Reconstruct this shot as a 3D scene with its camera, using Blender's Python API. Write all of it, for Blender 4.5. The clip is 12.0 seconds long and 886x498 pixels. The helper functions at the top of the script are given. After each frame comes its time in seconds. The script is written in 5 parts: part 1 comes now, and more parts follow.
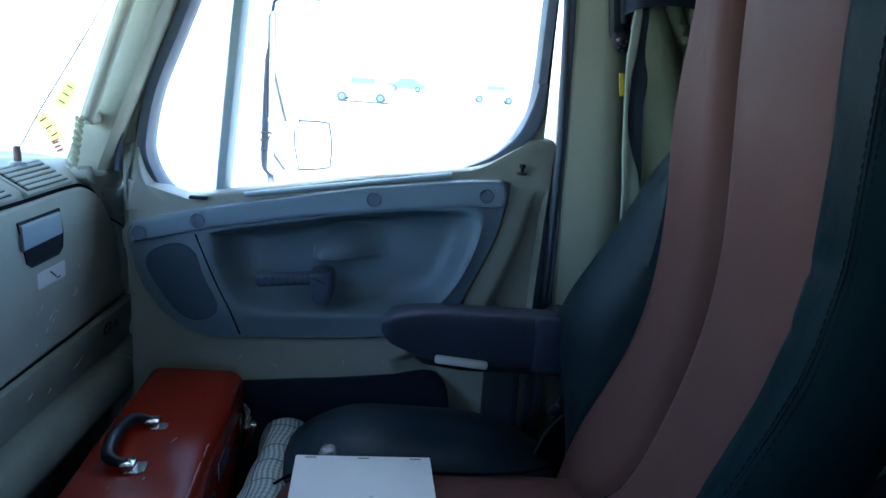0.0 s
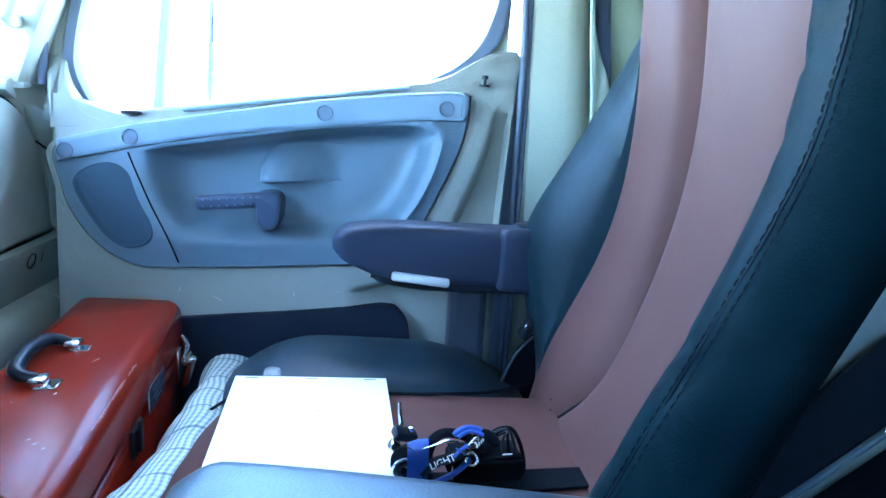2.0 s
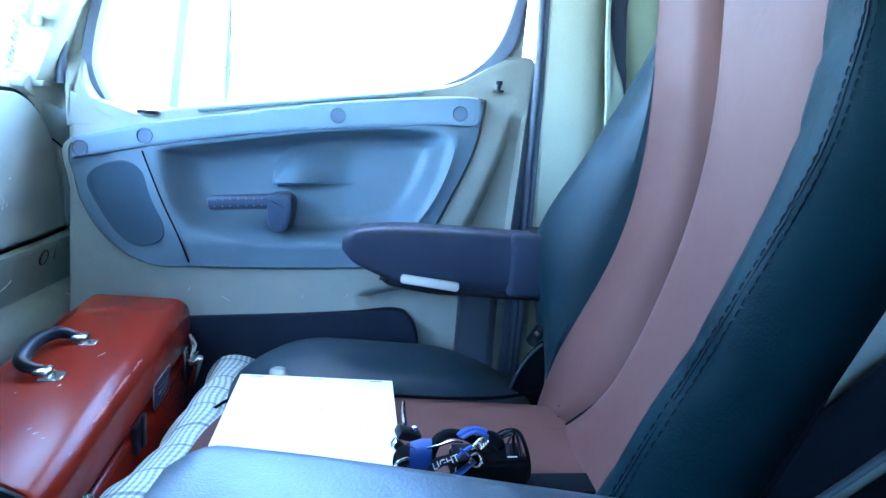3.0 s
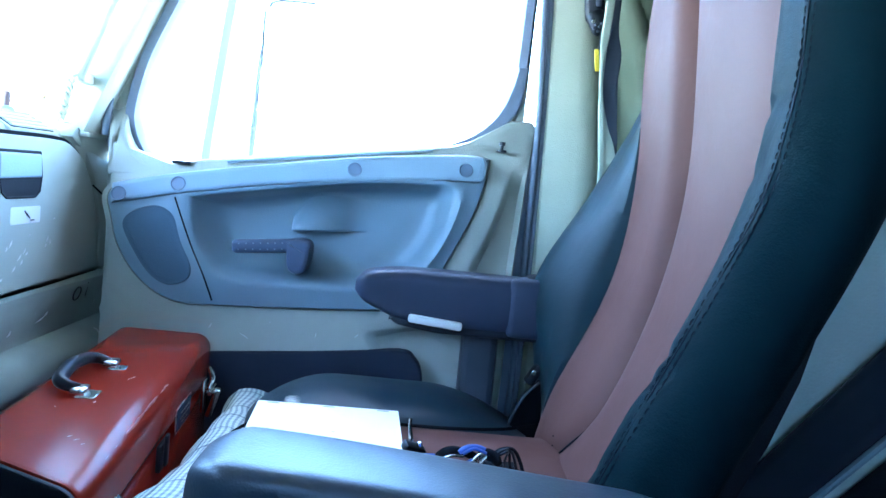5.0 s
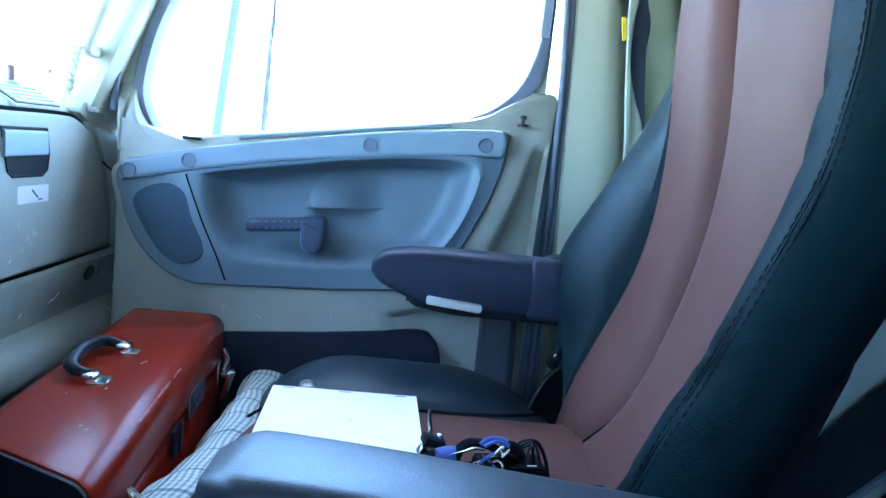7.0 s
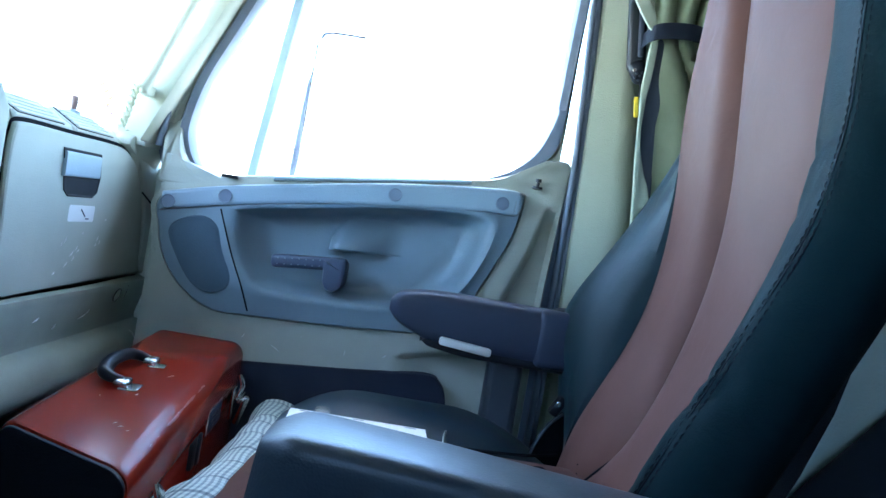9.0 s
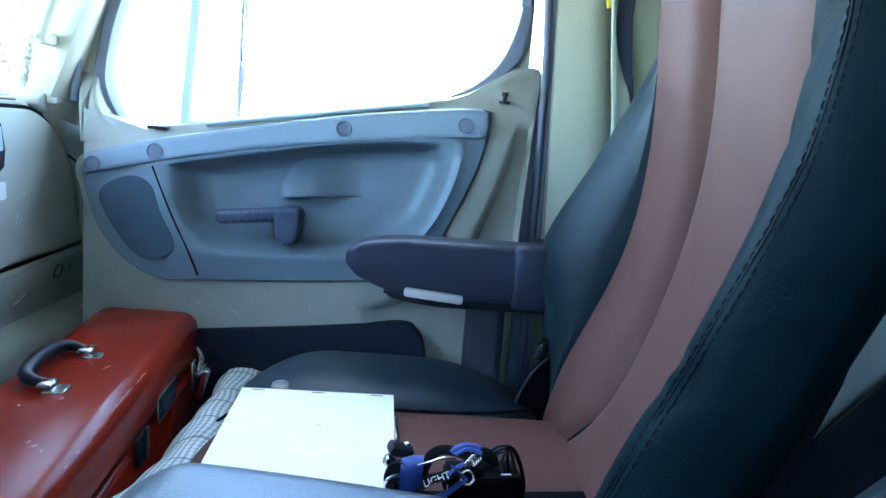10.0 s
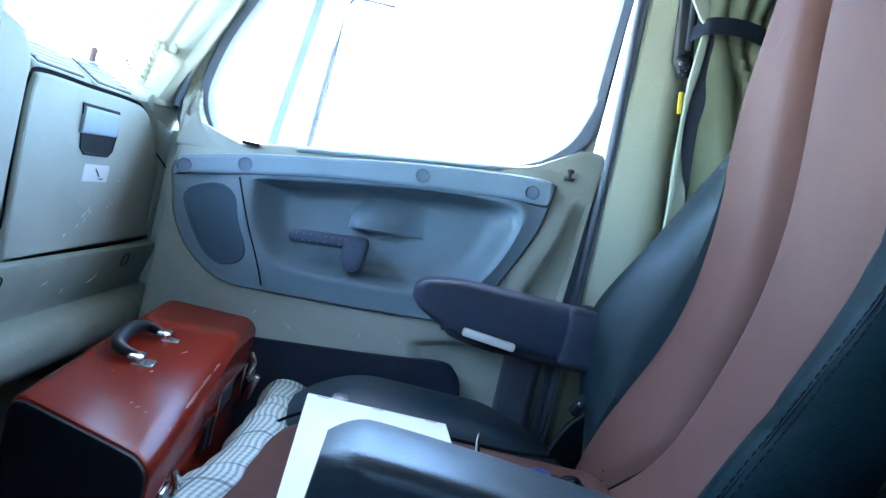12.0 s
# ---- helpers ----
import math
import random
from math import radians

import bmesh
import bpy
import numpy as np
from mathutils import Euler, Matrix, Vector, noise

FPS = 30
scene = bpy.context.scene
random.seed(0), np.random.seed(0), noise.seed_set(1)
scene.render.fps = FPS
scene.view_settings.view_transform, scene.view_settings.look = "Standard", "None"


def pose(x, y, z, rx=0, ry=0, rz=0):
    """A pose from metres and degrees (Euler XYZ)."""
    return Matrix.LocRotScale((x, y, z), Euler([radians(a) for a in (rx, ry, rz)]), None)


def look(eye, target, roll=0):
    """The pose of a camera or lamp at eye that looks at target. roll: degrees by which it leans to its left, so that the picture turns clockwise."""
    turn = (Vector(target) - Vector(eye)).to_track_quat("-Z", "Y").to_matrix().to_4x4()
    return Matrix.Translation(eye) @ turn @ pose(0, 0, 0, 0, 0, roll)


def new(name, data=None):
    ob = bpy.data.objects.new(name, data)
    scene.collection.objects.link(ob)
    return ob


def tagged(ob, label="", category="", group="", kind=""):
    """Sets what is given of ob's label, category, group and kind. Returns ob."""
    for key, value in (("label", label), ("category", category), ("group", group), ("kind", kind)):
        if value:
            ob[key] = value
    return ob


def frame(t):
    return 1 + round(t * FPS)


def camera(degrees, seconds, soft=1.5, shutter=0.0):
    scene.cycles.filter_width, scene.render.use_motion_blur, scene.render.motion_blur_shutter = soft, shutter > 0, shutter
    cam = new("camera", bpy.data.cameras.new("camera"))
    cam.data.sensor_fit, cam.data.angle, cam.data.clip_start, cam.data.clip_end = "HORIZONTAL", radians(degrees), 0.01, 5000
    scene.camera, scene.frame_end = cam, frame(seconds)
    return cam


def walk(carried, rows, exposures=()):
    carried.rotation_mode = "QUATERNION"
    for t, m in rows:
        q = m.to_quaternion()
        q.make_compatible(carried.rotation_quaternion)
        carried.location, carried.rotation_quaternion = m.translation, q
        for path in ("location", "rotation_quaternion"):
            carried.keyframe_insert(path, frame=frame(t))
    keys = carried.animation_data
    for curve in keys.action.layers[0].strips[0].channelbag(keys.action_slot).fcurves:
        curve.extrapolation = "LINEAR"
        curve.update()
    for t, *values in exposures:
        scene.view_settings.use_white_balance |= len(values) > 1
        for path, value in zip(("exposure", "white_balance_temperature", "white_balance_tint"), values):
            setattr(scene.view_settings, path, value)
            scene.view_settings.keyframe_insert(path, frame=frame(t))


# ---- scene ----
# ---------- camera ----------
cam = camera(66.0, 12.0, soft=1.5)
PATH = [
    (0, (-0.007, -0.047, 1.066), (0.078, 1.888, 0.567), 4.2),
    (0.5, (0.065, -0.023, 1.023), (0.333, 1.871, 0.440), 0.1),
    (1, (0.032, -0.015, 0.917), (0.247, 1.919, 0.454), 2.9),
    (1.5, (0.043, 0.003, 0.901), (0.218, 1.938, 0.427), 2.7),
    (2, (0.032, -0.001, 0.888), (0.187, 1.944, 0.451), 3.8),
    (2.5, (0.026, -0.004, 0.880), (0.171, 1.947, 0.466), 4.5),
    (3, (0.041, 0.002, 0.865), (0.149, 1.961, 0.479), 4.7),
    (5, (0.036, -0.088, 0.841), (0.118, 1.902, 0.652), 5.9),
    (5.5, (0.027, -0.075, 0.840), (0.090, 1.913, 0.629), 6.8),
    (6, (0.018, -0.076, 0.839), (0.076, 1.911, 0.622), 7.2),
    (6.5, (0.031, -0.083, 0.818), (0.016, 1.912, 0.679), 8.4),
    (7, (0.029, -0.049, 0.854), (0.078, 1.930, 0.568), 5.8),
    (9, (-0.003, -0.122, 0.807), (0.035, 1.877, 0.746), 10.0),
    (9.5, (0.022, -0.068, 0.822), (0.063, 1.925, 0.660), 8.2),
    (10, (0.078, 0.008, 0.870), (0.097, 1.975, 0.507), 4.0),
    (10.5, (0.010, -0.036, 0.841), (0.016, 1.947, 0.581), 9.1),
    (11, (-0.102, -0.040, 0.786), (-0.094, 1.957, 0.673), 17.4),
    (11.5, (0.004, -0.067, 0.827), (0.045, 1.925, 0.643), 9.8),
    (12, (-0.071, -0.077, 0.812), (0.023, 1.917, 0.684), 14.1),
]
EXPOSURES = [(t, 4.32 + s, k - 120, 3) for t, s, k in ((0.0, -1.75, 5400), (0.6, -0.95, 4800), (1.0, -0.10, 4960), (1.5, 0.68, 4960), (3.0, 0.90, 4860), (5.0, 0.78, 5030), (6.5, 0.5, 5100),
                                               (7.0, 0.35, 5200), (9.0, 0.10, 5620), (10.5, 0.36, 5670), (11.0, 0.38, 5750), (12.0, 0.25, 5620))]
walk(cam, [(t, look(eye, target, roll)) for t, eye, target, roll in PATH], EXPOSURES)

# ---------- world and light ----------
world = bpy.data.worlds.new("daylight")
scene.world = world
world.use_nodes = True
wn = world.node_tree.nodes
sky = wn.new("ShaderNodeTexSky")
sky.sky_type = "NISHITA"
sky.sun_disc = False
sky.sun_elevation = radians(77)
sky.sun_rotation = radians(-45)
wn["Background"].inputs["Strength"].default_value = 0.15
world.node_tree.links.new(sky.outputs["Color"], wn["Background"].inputs["Color"])
scene.view_settings.exposure = 0.0

sun_data = bpy.data.lights.new("sun", "SUN")
sun_data.energy = 4.0
sun_data.angle = radians(0.5)
sun_data.color = (1.0, 0.95, 0.88)
sun = new("sun", sun_data)
sun.matrix_world = look((-1.63, 1.63, 10.0), (0, 0, 0))


# ---------- materials ----------
def material(name, color, rough=0.5, metal=0.0, grain=0.0, grain_size=0.002, blotch=0.0, blotch_size=0.06,
             tint=None, spec=0.5, coat=0.0, wear=None, wrinkle=0.0, patch=0.05):
    """Principled surface with two scales of variation and a fine relief. grain: relief height in metres."""
    m = bpy.data.materials.new(name)
    m.use_nodes = True
    n, l = m.node_tree.nodes, m.node_tree.links
    b = n["Principled BSDF"]
    b.inputs["Roughness"].default_value = rough
    b.inputs["Metallic"].default_value = metal
    b.inputs["Specular IOR Level"].default_value = spec
    b.inputs["Coat Weight"].default_value = coat
    co = n.new("ShaderNodeTexCoord").outputs["Object"]
    big = n.new("ShaderNodeTexNoise")
    big.inputs["Scale"].default_value = 1 / blotch_size
    big.inputs["Detail"].default_value = 5
    l.new(co, big.inputs["Vector"])
    mix = n.new("ShaderNodeMix")
    mix.data_type = "RGBA"
    mix.inputs["A"].default_value = (*color, 1)
    mix.inputs["B"].default_value = (*(tint or tuple(c * 0.7 for c in color)), 1)
    ramp = n.new("ShaderNodeMapRange")
    ramp.inputs["From Min"].default_value, ramp.inputs["From Max"].default_value = 0.4, 0.75
    ramp.inputs["To Max"].default_value = blotch
    l.new(big.outputs["Fac"], ramp.inputs["Value"])
    l.new(ramp.outputs["Result"], mix.inputs["Factor"])
    out = mix.outputs["Result"]
    if wear:
        # short pale scuffs where two noises cross
        w_color, w_scale, w_amount = wear
        stretch = n.new("ShaderNodeMapping")
        stretch.inputs["Scale"].default_value = (w_scale, w_scale * 2.2, w_scale * 0.8)
        stretch.inputs["Rotation"].default_value = (0.5, 0.4, 0.7)
        l.new(co, stretch.inputs["Vector"])
        wv = n.new("ShaderNodeTexNoise")
        wv.inputs["Scale"].default_value = 1.0
        wv.inputs["Detail"].default_value = 6
        l.new(stretch.outputs["Vector"], wv.inputs["Vector"])
        wr = n.new("ShaderNodeMapRange")
        wr.inputs["From Min"].default_value, wr.inputs["From Max"].default_value = 0.7 - w_amount, 0.74 - w_amount
        l.new(wv.outputs["Fac"], wr.inputs["Value"])
        wm = n.new("ShaderNodeMix")
        wm.data_type = "RGBA"
        l.new(out, wm.inputs["A"])
        wm.inputs["B"].default_value = (*w_color, 1)
        l.new(wr.outputs["Result"], wm.inputs["Factor"])
        out = wm.outputs["Result"]
    l.new(out, b.inputs["Base Color"])
    rr = n.new("ShaderNodeMapRange")
    rr.inputs["To Min"].default_value, rr.inputs["To Max"].default_value = max(0.02, rough - patch), min(1, rough + patch)
    l.new(big.outputs["Fac"], rr.inputs["Value"])
    l.new(rr.outputs["Result"], b.inputs["Roughness"])
    if grain:
        v = n.new("ShaderNodeTexVoronoi")
        v.inputs["Scale"].default_value = 1 / grain_size
        l.new(co, v.inputs["Vector"])
        f = n.new("ShaderNodeTexNoise")
        f.inputs["Scale"].default_value = 0.35 / grain_size
        f.inputs["Detail"].default_value = 3
        l.new(co, f.inputs["Vector"])
        add = n.new("ShaderNodeMath")
        add.operation = "ADD"
        l.new(v.outputs["Distance"], add.inputs[0])
        l.new(f.outputs["Fac"], add.inputs[1])
        bump = n.new("ShaderNodeBump")
        bump.inputs["Strength"].default_value = 0.6
        bump.inputs["Distance"].default_value = grain
        l.new(add.outputs["Value"], bump.inputs["Height"])
        if wrinkle:
            soft = n.new("ShaderNodeTexNoise")
            soft.inputs["Scale"].default_value = 22
            soft.inputs["Detail"].default_value = 2
            soft.inputs["Distortion"].default_value = 1.2
            l.new(co, soft.inputs["Vector"])
            fold = n.new("ShaderNodeBump")
            fold.inputs["Strength"].default_value = 0.5
            fold.inputs["Distance"].default_value = wrinkle
            l.new(soft.outputs["Fac"], fold.inputs["Height"])
            l.new(fold.outputs["Normal"], bump.inputs["Normal"])
        l.new(bump.outputs["Normal"], b.inputs["Normal"])
    return m


BEIGE = material("beige_plastic", (0.335, 0.352, 0.30), 0.5, grain=0.0004, grain_size=0.0018, blotch=0.35, blotch_size=0.08, wear=((0.62, 0.62, 0.58), 14, 0.0))
DASH = material("dash_plastic", (0.47, 0.50, 0.43), 0.6, spec=0.22, grain=0.0003, grain_size=0.0015, blotch=0.35, blotch_size=0.1, wear=((0.72, 0.72, 0.68), 14, -0.03))
# dash plastic darkened: shade on the lower dash is put into the colour
KNEE_SHADED = material("shaded_dash_plastic", (0.33, 0.36, 0.305), 0.6, spec=0.2, grain=0.0003, grain_size=0.0015, blotch=0.45, blotch_size=0.07, wear=((0.62, 0.62, 0.58), 16, -0.01))
INSERT = material("grey_blue_plastic", (0.150, 0.205, 0.250), 0.35, grain=0.0004, grain_size=0.0018, blotch=0.3, blotch_size=0.09)
# paler copy of the insert plastic: light on the upward band is in the colour
LIT_INSERT = material("lit_grey_blue_plastic", (0.205, 0.272, 0.328), 0.40, grain=0.0003, grain_size=0.0018, blotch=0.3, blotch_size=0.09)
BAND = material("grey_plastic", (0.36, 0.45, 0.50), 0.40, grain=0.0003, grain_size=0.0018, blotch=0.3, blotch_size=0.09)
WELL_SHADE = material("screw_well_shade", (0.12, 0.155, 0.21), 0.55)
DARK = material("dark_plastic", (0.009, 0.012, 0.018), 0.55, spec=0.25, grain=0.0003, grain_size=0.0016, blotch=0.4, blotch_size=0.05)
RUBBER = material("seal_rubber", (0.15, 0.18, 0.24), 0.5, blotch=0.4, blotch_size=0.05)
WHITE_PAINT = material("white_body_paint", (0.8, 0.81, 0.8), 0.25, blotch=0.15, blotch_size=0.2)
PILLAR = material("pillar_plastic", (0.50, 0.52, 0.42), 0.55, grain=0.0004, grain_size=0.002, blotch=0.25, blotch_size=0.1)
# darker copy of the pillar plastic: the rear pillar's shade is in its colour
PILLAR_SHADED = material("shaded_pillar_plastic", (0.35, 0.37, 0.285), 0.55, spec=0.3, grain=0.0004, grain_size=0.002, blotch=0.25, blotch_size=0.1)
FAR_ARM = material("far_armrest_vinyl", (0.026, 0.034, 0.058), 0.5, spec=0.25, grain=0.00012, grain_size=0.0022, blotch=0.3, blotch_size=0.06)
# lighter copy of the black leather: window light on the cushion is in its colour
LIT_CUSHION = material("lit_cushion_vinyl", (0.020, 0.037, 0.055), 0.45, spec=0.22, wrinkle=0.0010, grain=0.0002, grain_size=0.0017, blotch=0.3, blotch_size=0.1)
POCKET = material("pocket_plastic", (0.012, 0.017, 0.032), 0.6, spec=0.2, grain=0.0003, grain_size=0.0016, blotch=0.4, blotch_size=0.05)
MAROON = material("maroon_leatherette", (0.111, 0.0565, 0.048), 0.5, spec=0.05, wrinkle=0.0010, grain=0.00008, grain_size=0.0016, blotch=0.3, blotch_size=0.1)
BLACK_LEATHER = material("blue_black_leatherette", (0.0056, 0.0148, 0.0188), 0.46, spec=0.018, wrinkle=0.0020, grain=0.00025, grain_size=0.0017, blotch=0.35, blotch_size=0.1)
# lit copy of the wing leather: light on the far wing is in colour and gloss
LIT_LEATHER = material("lit_wing_leatherette", (0.0100, 0.0225, 0.0290), 0.42, spec=0.16, wrinkle=0.0016, grain=0.00025, grain_size=0.0017, blotch=0.35, blotch_size=0.1)
ARM = material("armrest_vinyl", (0.026, 0.038, 0.052), 0.38, spec=0.42, grain=0.0002, grain_size=0.0020, blotch=0.3, blotch_size=0.06)
THREAD = material("black_thread", (0.006, 0.008, 0.012), 0.8, spec=0.04)
RED_CASE = material("red_leatherette", (0.225, 0.018, 0.007), 0.22, spec=0.20, grain=0.00006, grain_size=0.0014, blotch=0.25, blotch_size=0.1, patch=0.02)
BLACK_HANDLE = material("black_handle", (0.009, 0.012, 0.018), 0.35, spec=0.3)
CHROME = material("nickel_plate", (0.75, 0.74, 0.7), 0.18, metal=1.0, blotch=0.4, blotch_size=0.01)
PAPER = material("white_paper", (0.92, 0.92, 0.90), 0.8, blotch=0.2, blotch_size=0.05, tint=(0.7, 0.72, 0.72))
INK = material("ink", (0.05, 0.05, 0.06), 0.8)
BLUE_CORD = material("blue_webbing", (0.007, 0.045, 0.26), 0.6, grain=0.0004, grain_size=0.001)
LEVER = material("pale_lever_plastic", (0.62, 0.64, 0.62), 0.35)
YELLOW = material("yellow_tag", (0.75, 0.58, 0.03), 0.5)
GREEN_CLOTH = material("olive_curtain_cloth", (0.26, 0.30, 0.20), 0.9, grain=0.0005, grain_size=0.0012, blotch=0.35, blotch_size=0.05)
ROPE = material("pale_rope", (0.6, 0.62, 0.45), 0.9, grain=0.0008, grain_size=0.002)
STICKER = material("white_sticker", (0.85, 0.86, 0.85), 0.4)
SHADE = material("unseen_wall_dark", (0.03, 0.03, 0.03), 0.8, blotch=0.3, blotch_size=0.2)
WALL = material("cab_wall_vinyl", (0.74, 0.83, 0.76), 0.5, grain=0.0005, grain_size=0.003, blotch=0.3, blotch_size=0.15)
HEADLINER = material("headliner_cloth", (0.22, 0.22, 0.21), 0.95, grain=0.0008, grain_size=0.003, blotch=0.2, blotch_size=0.2)
CARPET = material("dark_floor_mat", (0.03, 0.032, 0.035), 0.9, grain=0.001, grain_size=0.004, blotch=0.4, blotch_size=0.1)
GROUND = material("pale_concrete", (0.31, 0.30, 0.285), 0.9, grain=0.004, grain_size=0.03, blotch=0.4, blotch_size=2.0)
MIRROR_BLACK = material("mirror_housing_black", (0.05, 0.06, 0.09), 0.4, blotch=0.3)
CLEAR = material("clear_cap_plastic", (0.75, 0.80, 0.80), 0.15)
CLEAR.node_tree.nodes["Principled BSDF"].inputs["Transmission Weight"].default_value = 0.75


def glass_material():
    m = bpy.data.materials.new("window_glass")
    m.use_nodes = True
    b = m.node_tree.nodes["Principled BSDF"]
    b.inputs["Transmission Weight"].default_value = 1.0
    b.inputs["Roughness"].default_value = 0.0
    b.inputs["IOR"].default_value = 1.1
    b.inputs["Base Color"].default_value = (0.97, 1.0, 0.99, 1)
    return m


def mirror_material():
    return material("mirror_face", (0.9, 0.9, 0.9), 0.03, metal=1.0)


def plaid_material():
    m = material("plaid_cloth", (0.5, 0.53, 0.55), 0.9, grain=0.0006, grain_size=0.0012)
    n, l = m.node_tree.nodes, m.node_tree.links
    b = n["Principled BSDF"]
    uv = n.new("ShaderNodeTexCoord").outputs["UV"]
    sep = n.new("ShaderNodeSeparateXYZ")
    l.new(uv, sep.inputs["Vector"])

    def bars(socket, period, duty):
        a = n.new("ShaderNodeMath"); a.operation = "MULTIPLY"; a.inputs[1].default_value = 1 / period
        l.new(socket, a.inputs[0])
        f = n.new("ShaderNodeMath"); f.operation = "FRACT"
        l.new(a.outputs[0], f.inputs[0])
        g = n.new("ShaderNodeMath"); g.operation = "LESS_THAN"; g.inputs[1].default_value = duty
        l.new(f.outputs[0], g.inputs[0])
        return g.outputs[0]
    fine_u, fine_v = bars(sep.outputs["X"], 0.0085, 0.45), bars(sep.outputs["Y"], 0.0085, 0.45)
    wide_u, wide_v = bars(sep.outputs["X"], 0.051, 0.1), bars(sep.outputs["Y"], 0.051, 0.1)
    add = n.new("ShaderNodeMath"); add.operation = "ADD"
    weak = n.new("ShaderNodeMath"); weak.operation = "MULTIPLY"; weak.inputs[1].default_value = 0.35
    l.new(fine_v, weak.inputs[0])
    l.new(fine_u, add.inputs[0]); l.new(weak.outputs[0], add.inputs[1])
    half = n.new("ShaderNodeMath"); half.operation = "MULTIPLY"; half.inputs[1].default_value = 0.55
    l.new(add.outputs[0], half.inputs[0])
    mx = n.new("ShaderNodeMath"); mx.operation = "MAXIMUM"
    l.new(wide_u, mx.inputs[0]); l.new(wide_v, mx.inputs[1])
    c1 = n.new("ShaderNodeMix"); c1.data_type = "RGBA"
    c1.inputs["A"].default_value = (0.64, 0.71, 0.69, 1); c1.inputs["B"].default_value = (0.13, 0.19, 0.24, 1)
    l.new(half.outputs[0], c1.inputs["Factor"])
    c2 = n.new("ShaderNodeMix"); c2.data_type = "RGBA"
    l.new(c1.outputs["Result"], c2.inputs["A"]); c2.inputs["B"].default_value = (0.04, 0.06, 0.11, 1)
    ms = n.new("ShaderNodeMath"); ms.operation = "MULTIPLY"; ms.inputs[1].default_value = 0.5
    l.new(mx.outputs[0], ms.inputs[0])
    l.new(ms.outputs[0], c2.inputs["Factor"])
    l.new(c2.outputs["Result"], b.inputs["Base Color"])
    return m


GLASS, MIRROR, PLAID = glass_material(), mirror_material(), plaid_material()

# ---------- shape helpers ----------
def part(name, bm, mat, parent=None, label="", smooth=True):
    """One mesh object from a bmesh, under a thing or a part."""
    bmesh.ops.recalc_face_normals(bm, faces=bm.faces)
    me = bpy.data.meshes.new(name)
    bm.to_mesh(me)
    bm.free()
    me.materials.append(mat)
    if smooth:
        me.polygons.foreach_set("use_smooth", [True] * len(me.polygons))
        me.set_sharp_from_angle(angle=radians(38))
    ob = new(name, me)
    if parent is not None:
        ob.parent = parent
    if label:
        ob["label"] = label
    return ob


def thing(name, label, category, group="", kind=""):
    return tagged(new(name), label, category, group, kind)


def curve(points, n, closed=False):
    """A smooth line through points (any dimension), n samples."""
    p = np.array(points, float)
    k = len(p)
    out = []
    spans = k if closed else k - 1
    for i in range(n):
        s = i * spans / (n if closed else n - 1)
        a = min(int(s), spans - 1)
        f = s - a
        q = [p[(a + d) % k] if closed else p[min(max(a + d, 0), k - 1)] for d in (-1, 0, 1, 2)]
        out.append(0.5 * (2 * q[1] + (q[2] - q[0]) * f + (2 * q[0] - 5 * q[1] + 4 * q[2] - q[3]) * f**2
                          + (3 * q[1] - q[0] - 3 * q[2] + q[3]) * f**3))
    return np.array(out)


def at(x, table):
    """Linear reading of a table of (x, value)."""
    return float(np.interp(x, [a for a, _ in table], [b for _, b in table]))


def rings_mesh(rings, close_ring=True, cap_start=True, cap_end=True, bm=None):
    bm = bm or bmesh.new()
    vs = [[bm.verts.new(tuple(p)) for p in r] for r in rings]
    n = len(vs[0])
    for a, b in zip(vs, vs[1:]):
        for i in range(n if close_ring else n - 1):
            j = (i + 1) % n
            bm.faces.new((a[i], a[j], b[j], b[i]))
    if close_ring and cap_start:
        bm.faces.new(vs[0])
    if close_ring and cap_end:
        bm.faces.new(vs[-1])
    return bm


def box(size, loc=(0, 0, 0), bevel=0.0, seg=2, bm=None, turn=None):
    bm = bm or bmesh.new()
    made = bmesh.ops.create_cube(bm, size=1)
    m = Matrix.Translation(loc) @ (turn or Matrix()) @ Matrix.Diagonal((*size, 1))
    bmesh.ops.transform(bm, matrix=m, verts=made["verts"])
    if bevel:
        edges = list({e for v in made["verts"] for e in v.link_edges})
        bmesh.ops.bevel(bm, geom=edges, offset=bevel, segments=seg, affect="EDGES", profile=0.5)
    return bm


def cyl(radius, depth, loc=(0, 0, 0), turn=None, seg=20, bevel=0.0, bm=None, radius2=None):
    bm = bm or bmesh.new()
    made = bmesh.ops.create_cone(bm, cap_ends=True, segments=seg, radius1=radius, radius2=radius if radius2 is None else radius2, depth=depth)
    if bevel:
        edges = [e for e in {e for v in made["verts"] for e in v.link_edges} if len(e.link_faces) == 2 and e.calc_face_angle(0) > 1]
        made = bmesh.ops.bevel(bm, geom=edges, offset=bevel, segments=2, affect="EDGES", profile=0.5)
        verts = list(bm.verts)
    else:
        verts = made["verts"]
    bmesh.ops.transform(bm, matrix=Matrix.Translation(loc) @ (turn or Matrix()), verts=verts)
    return bm


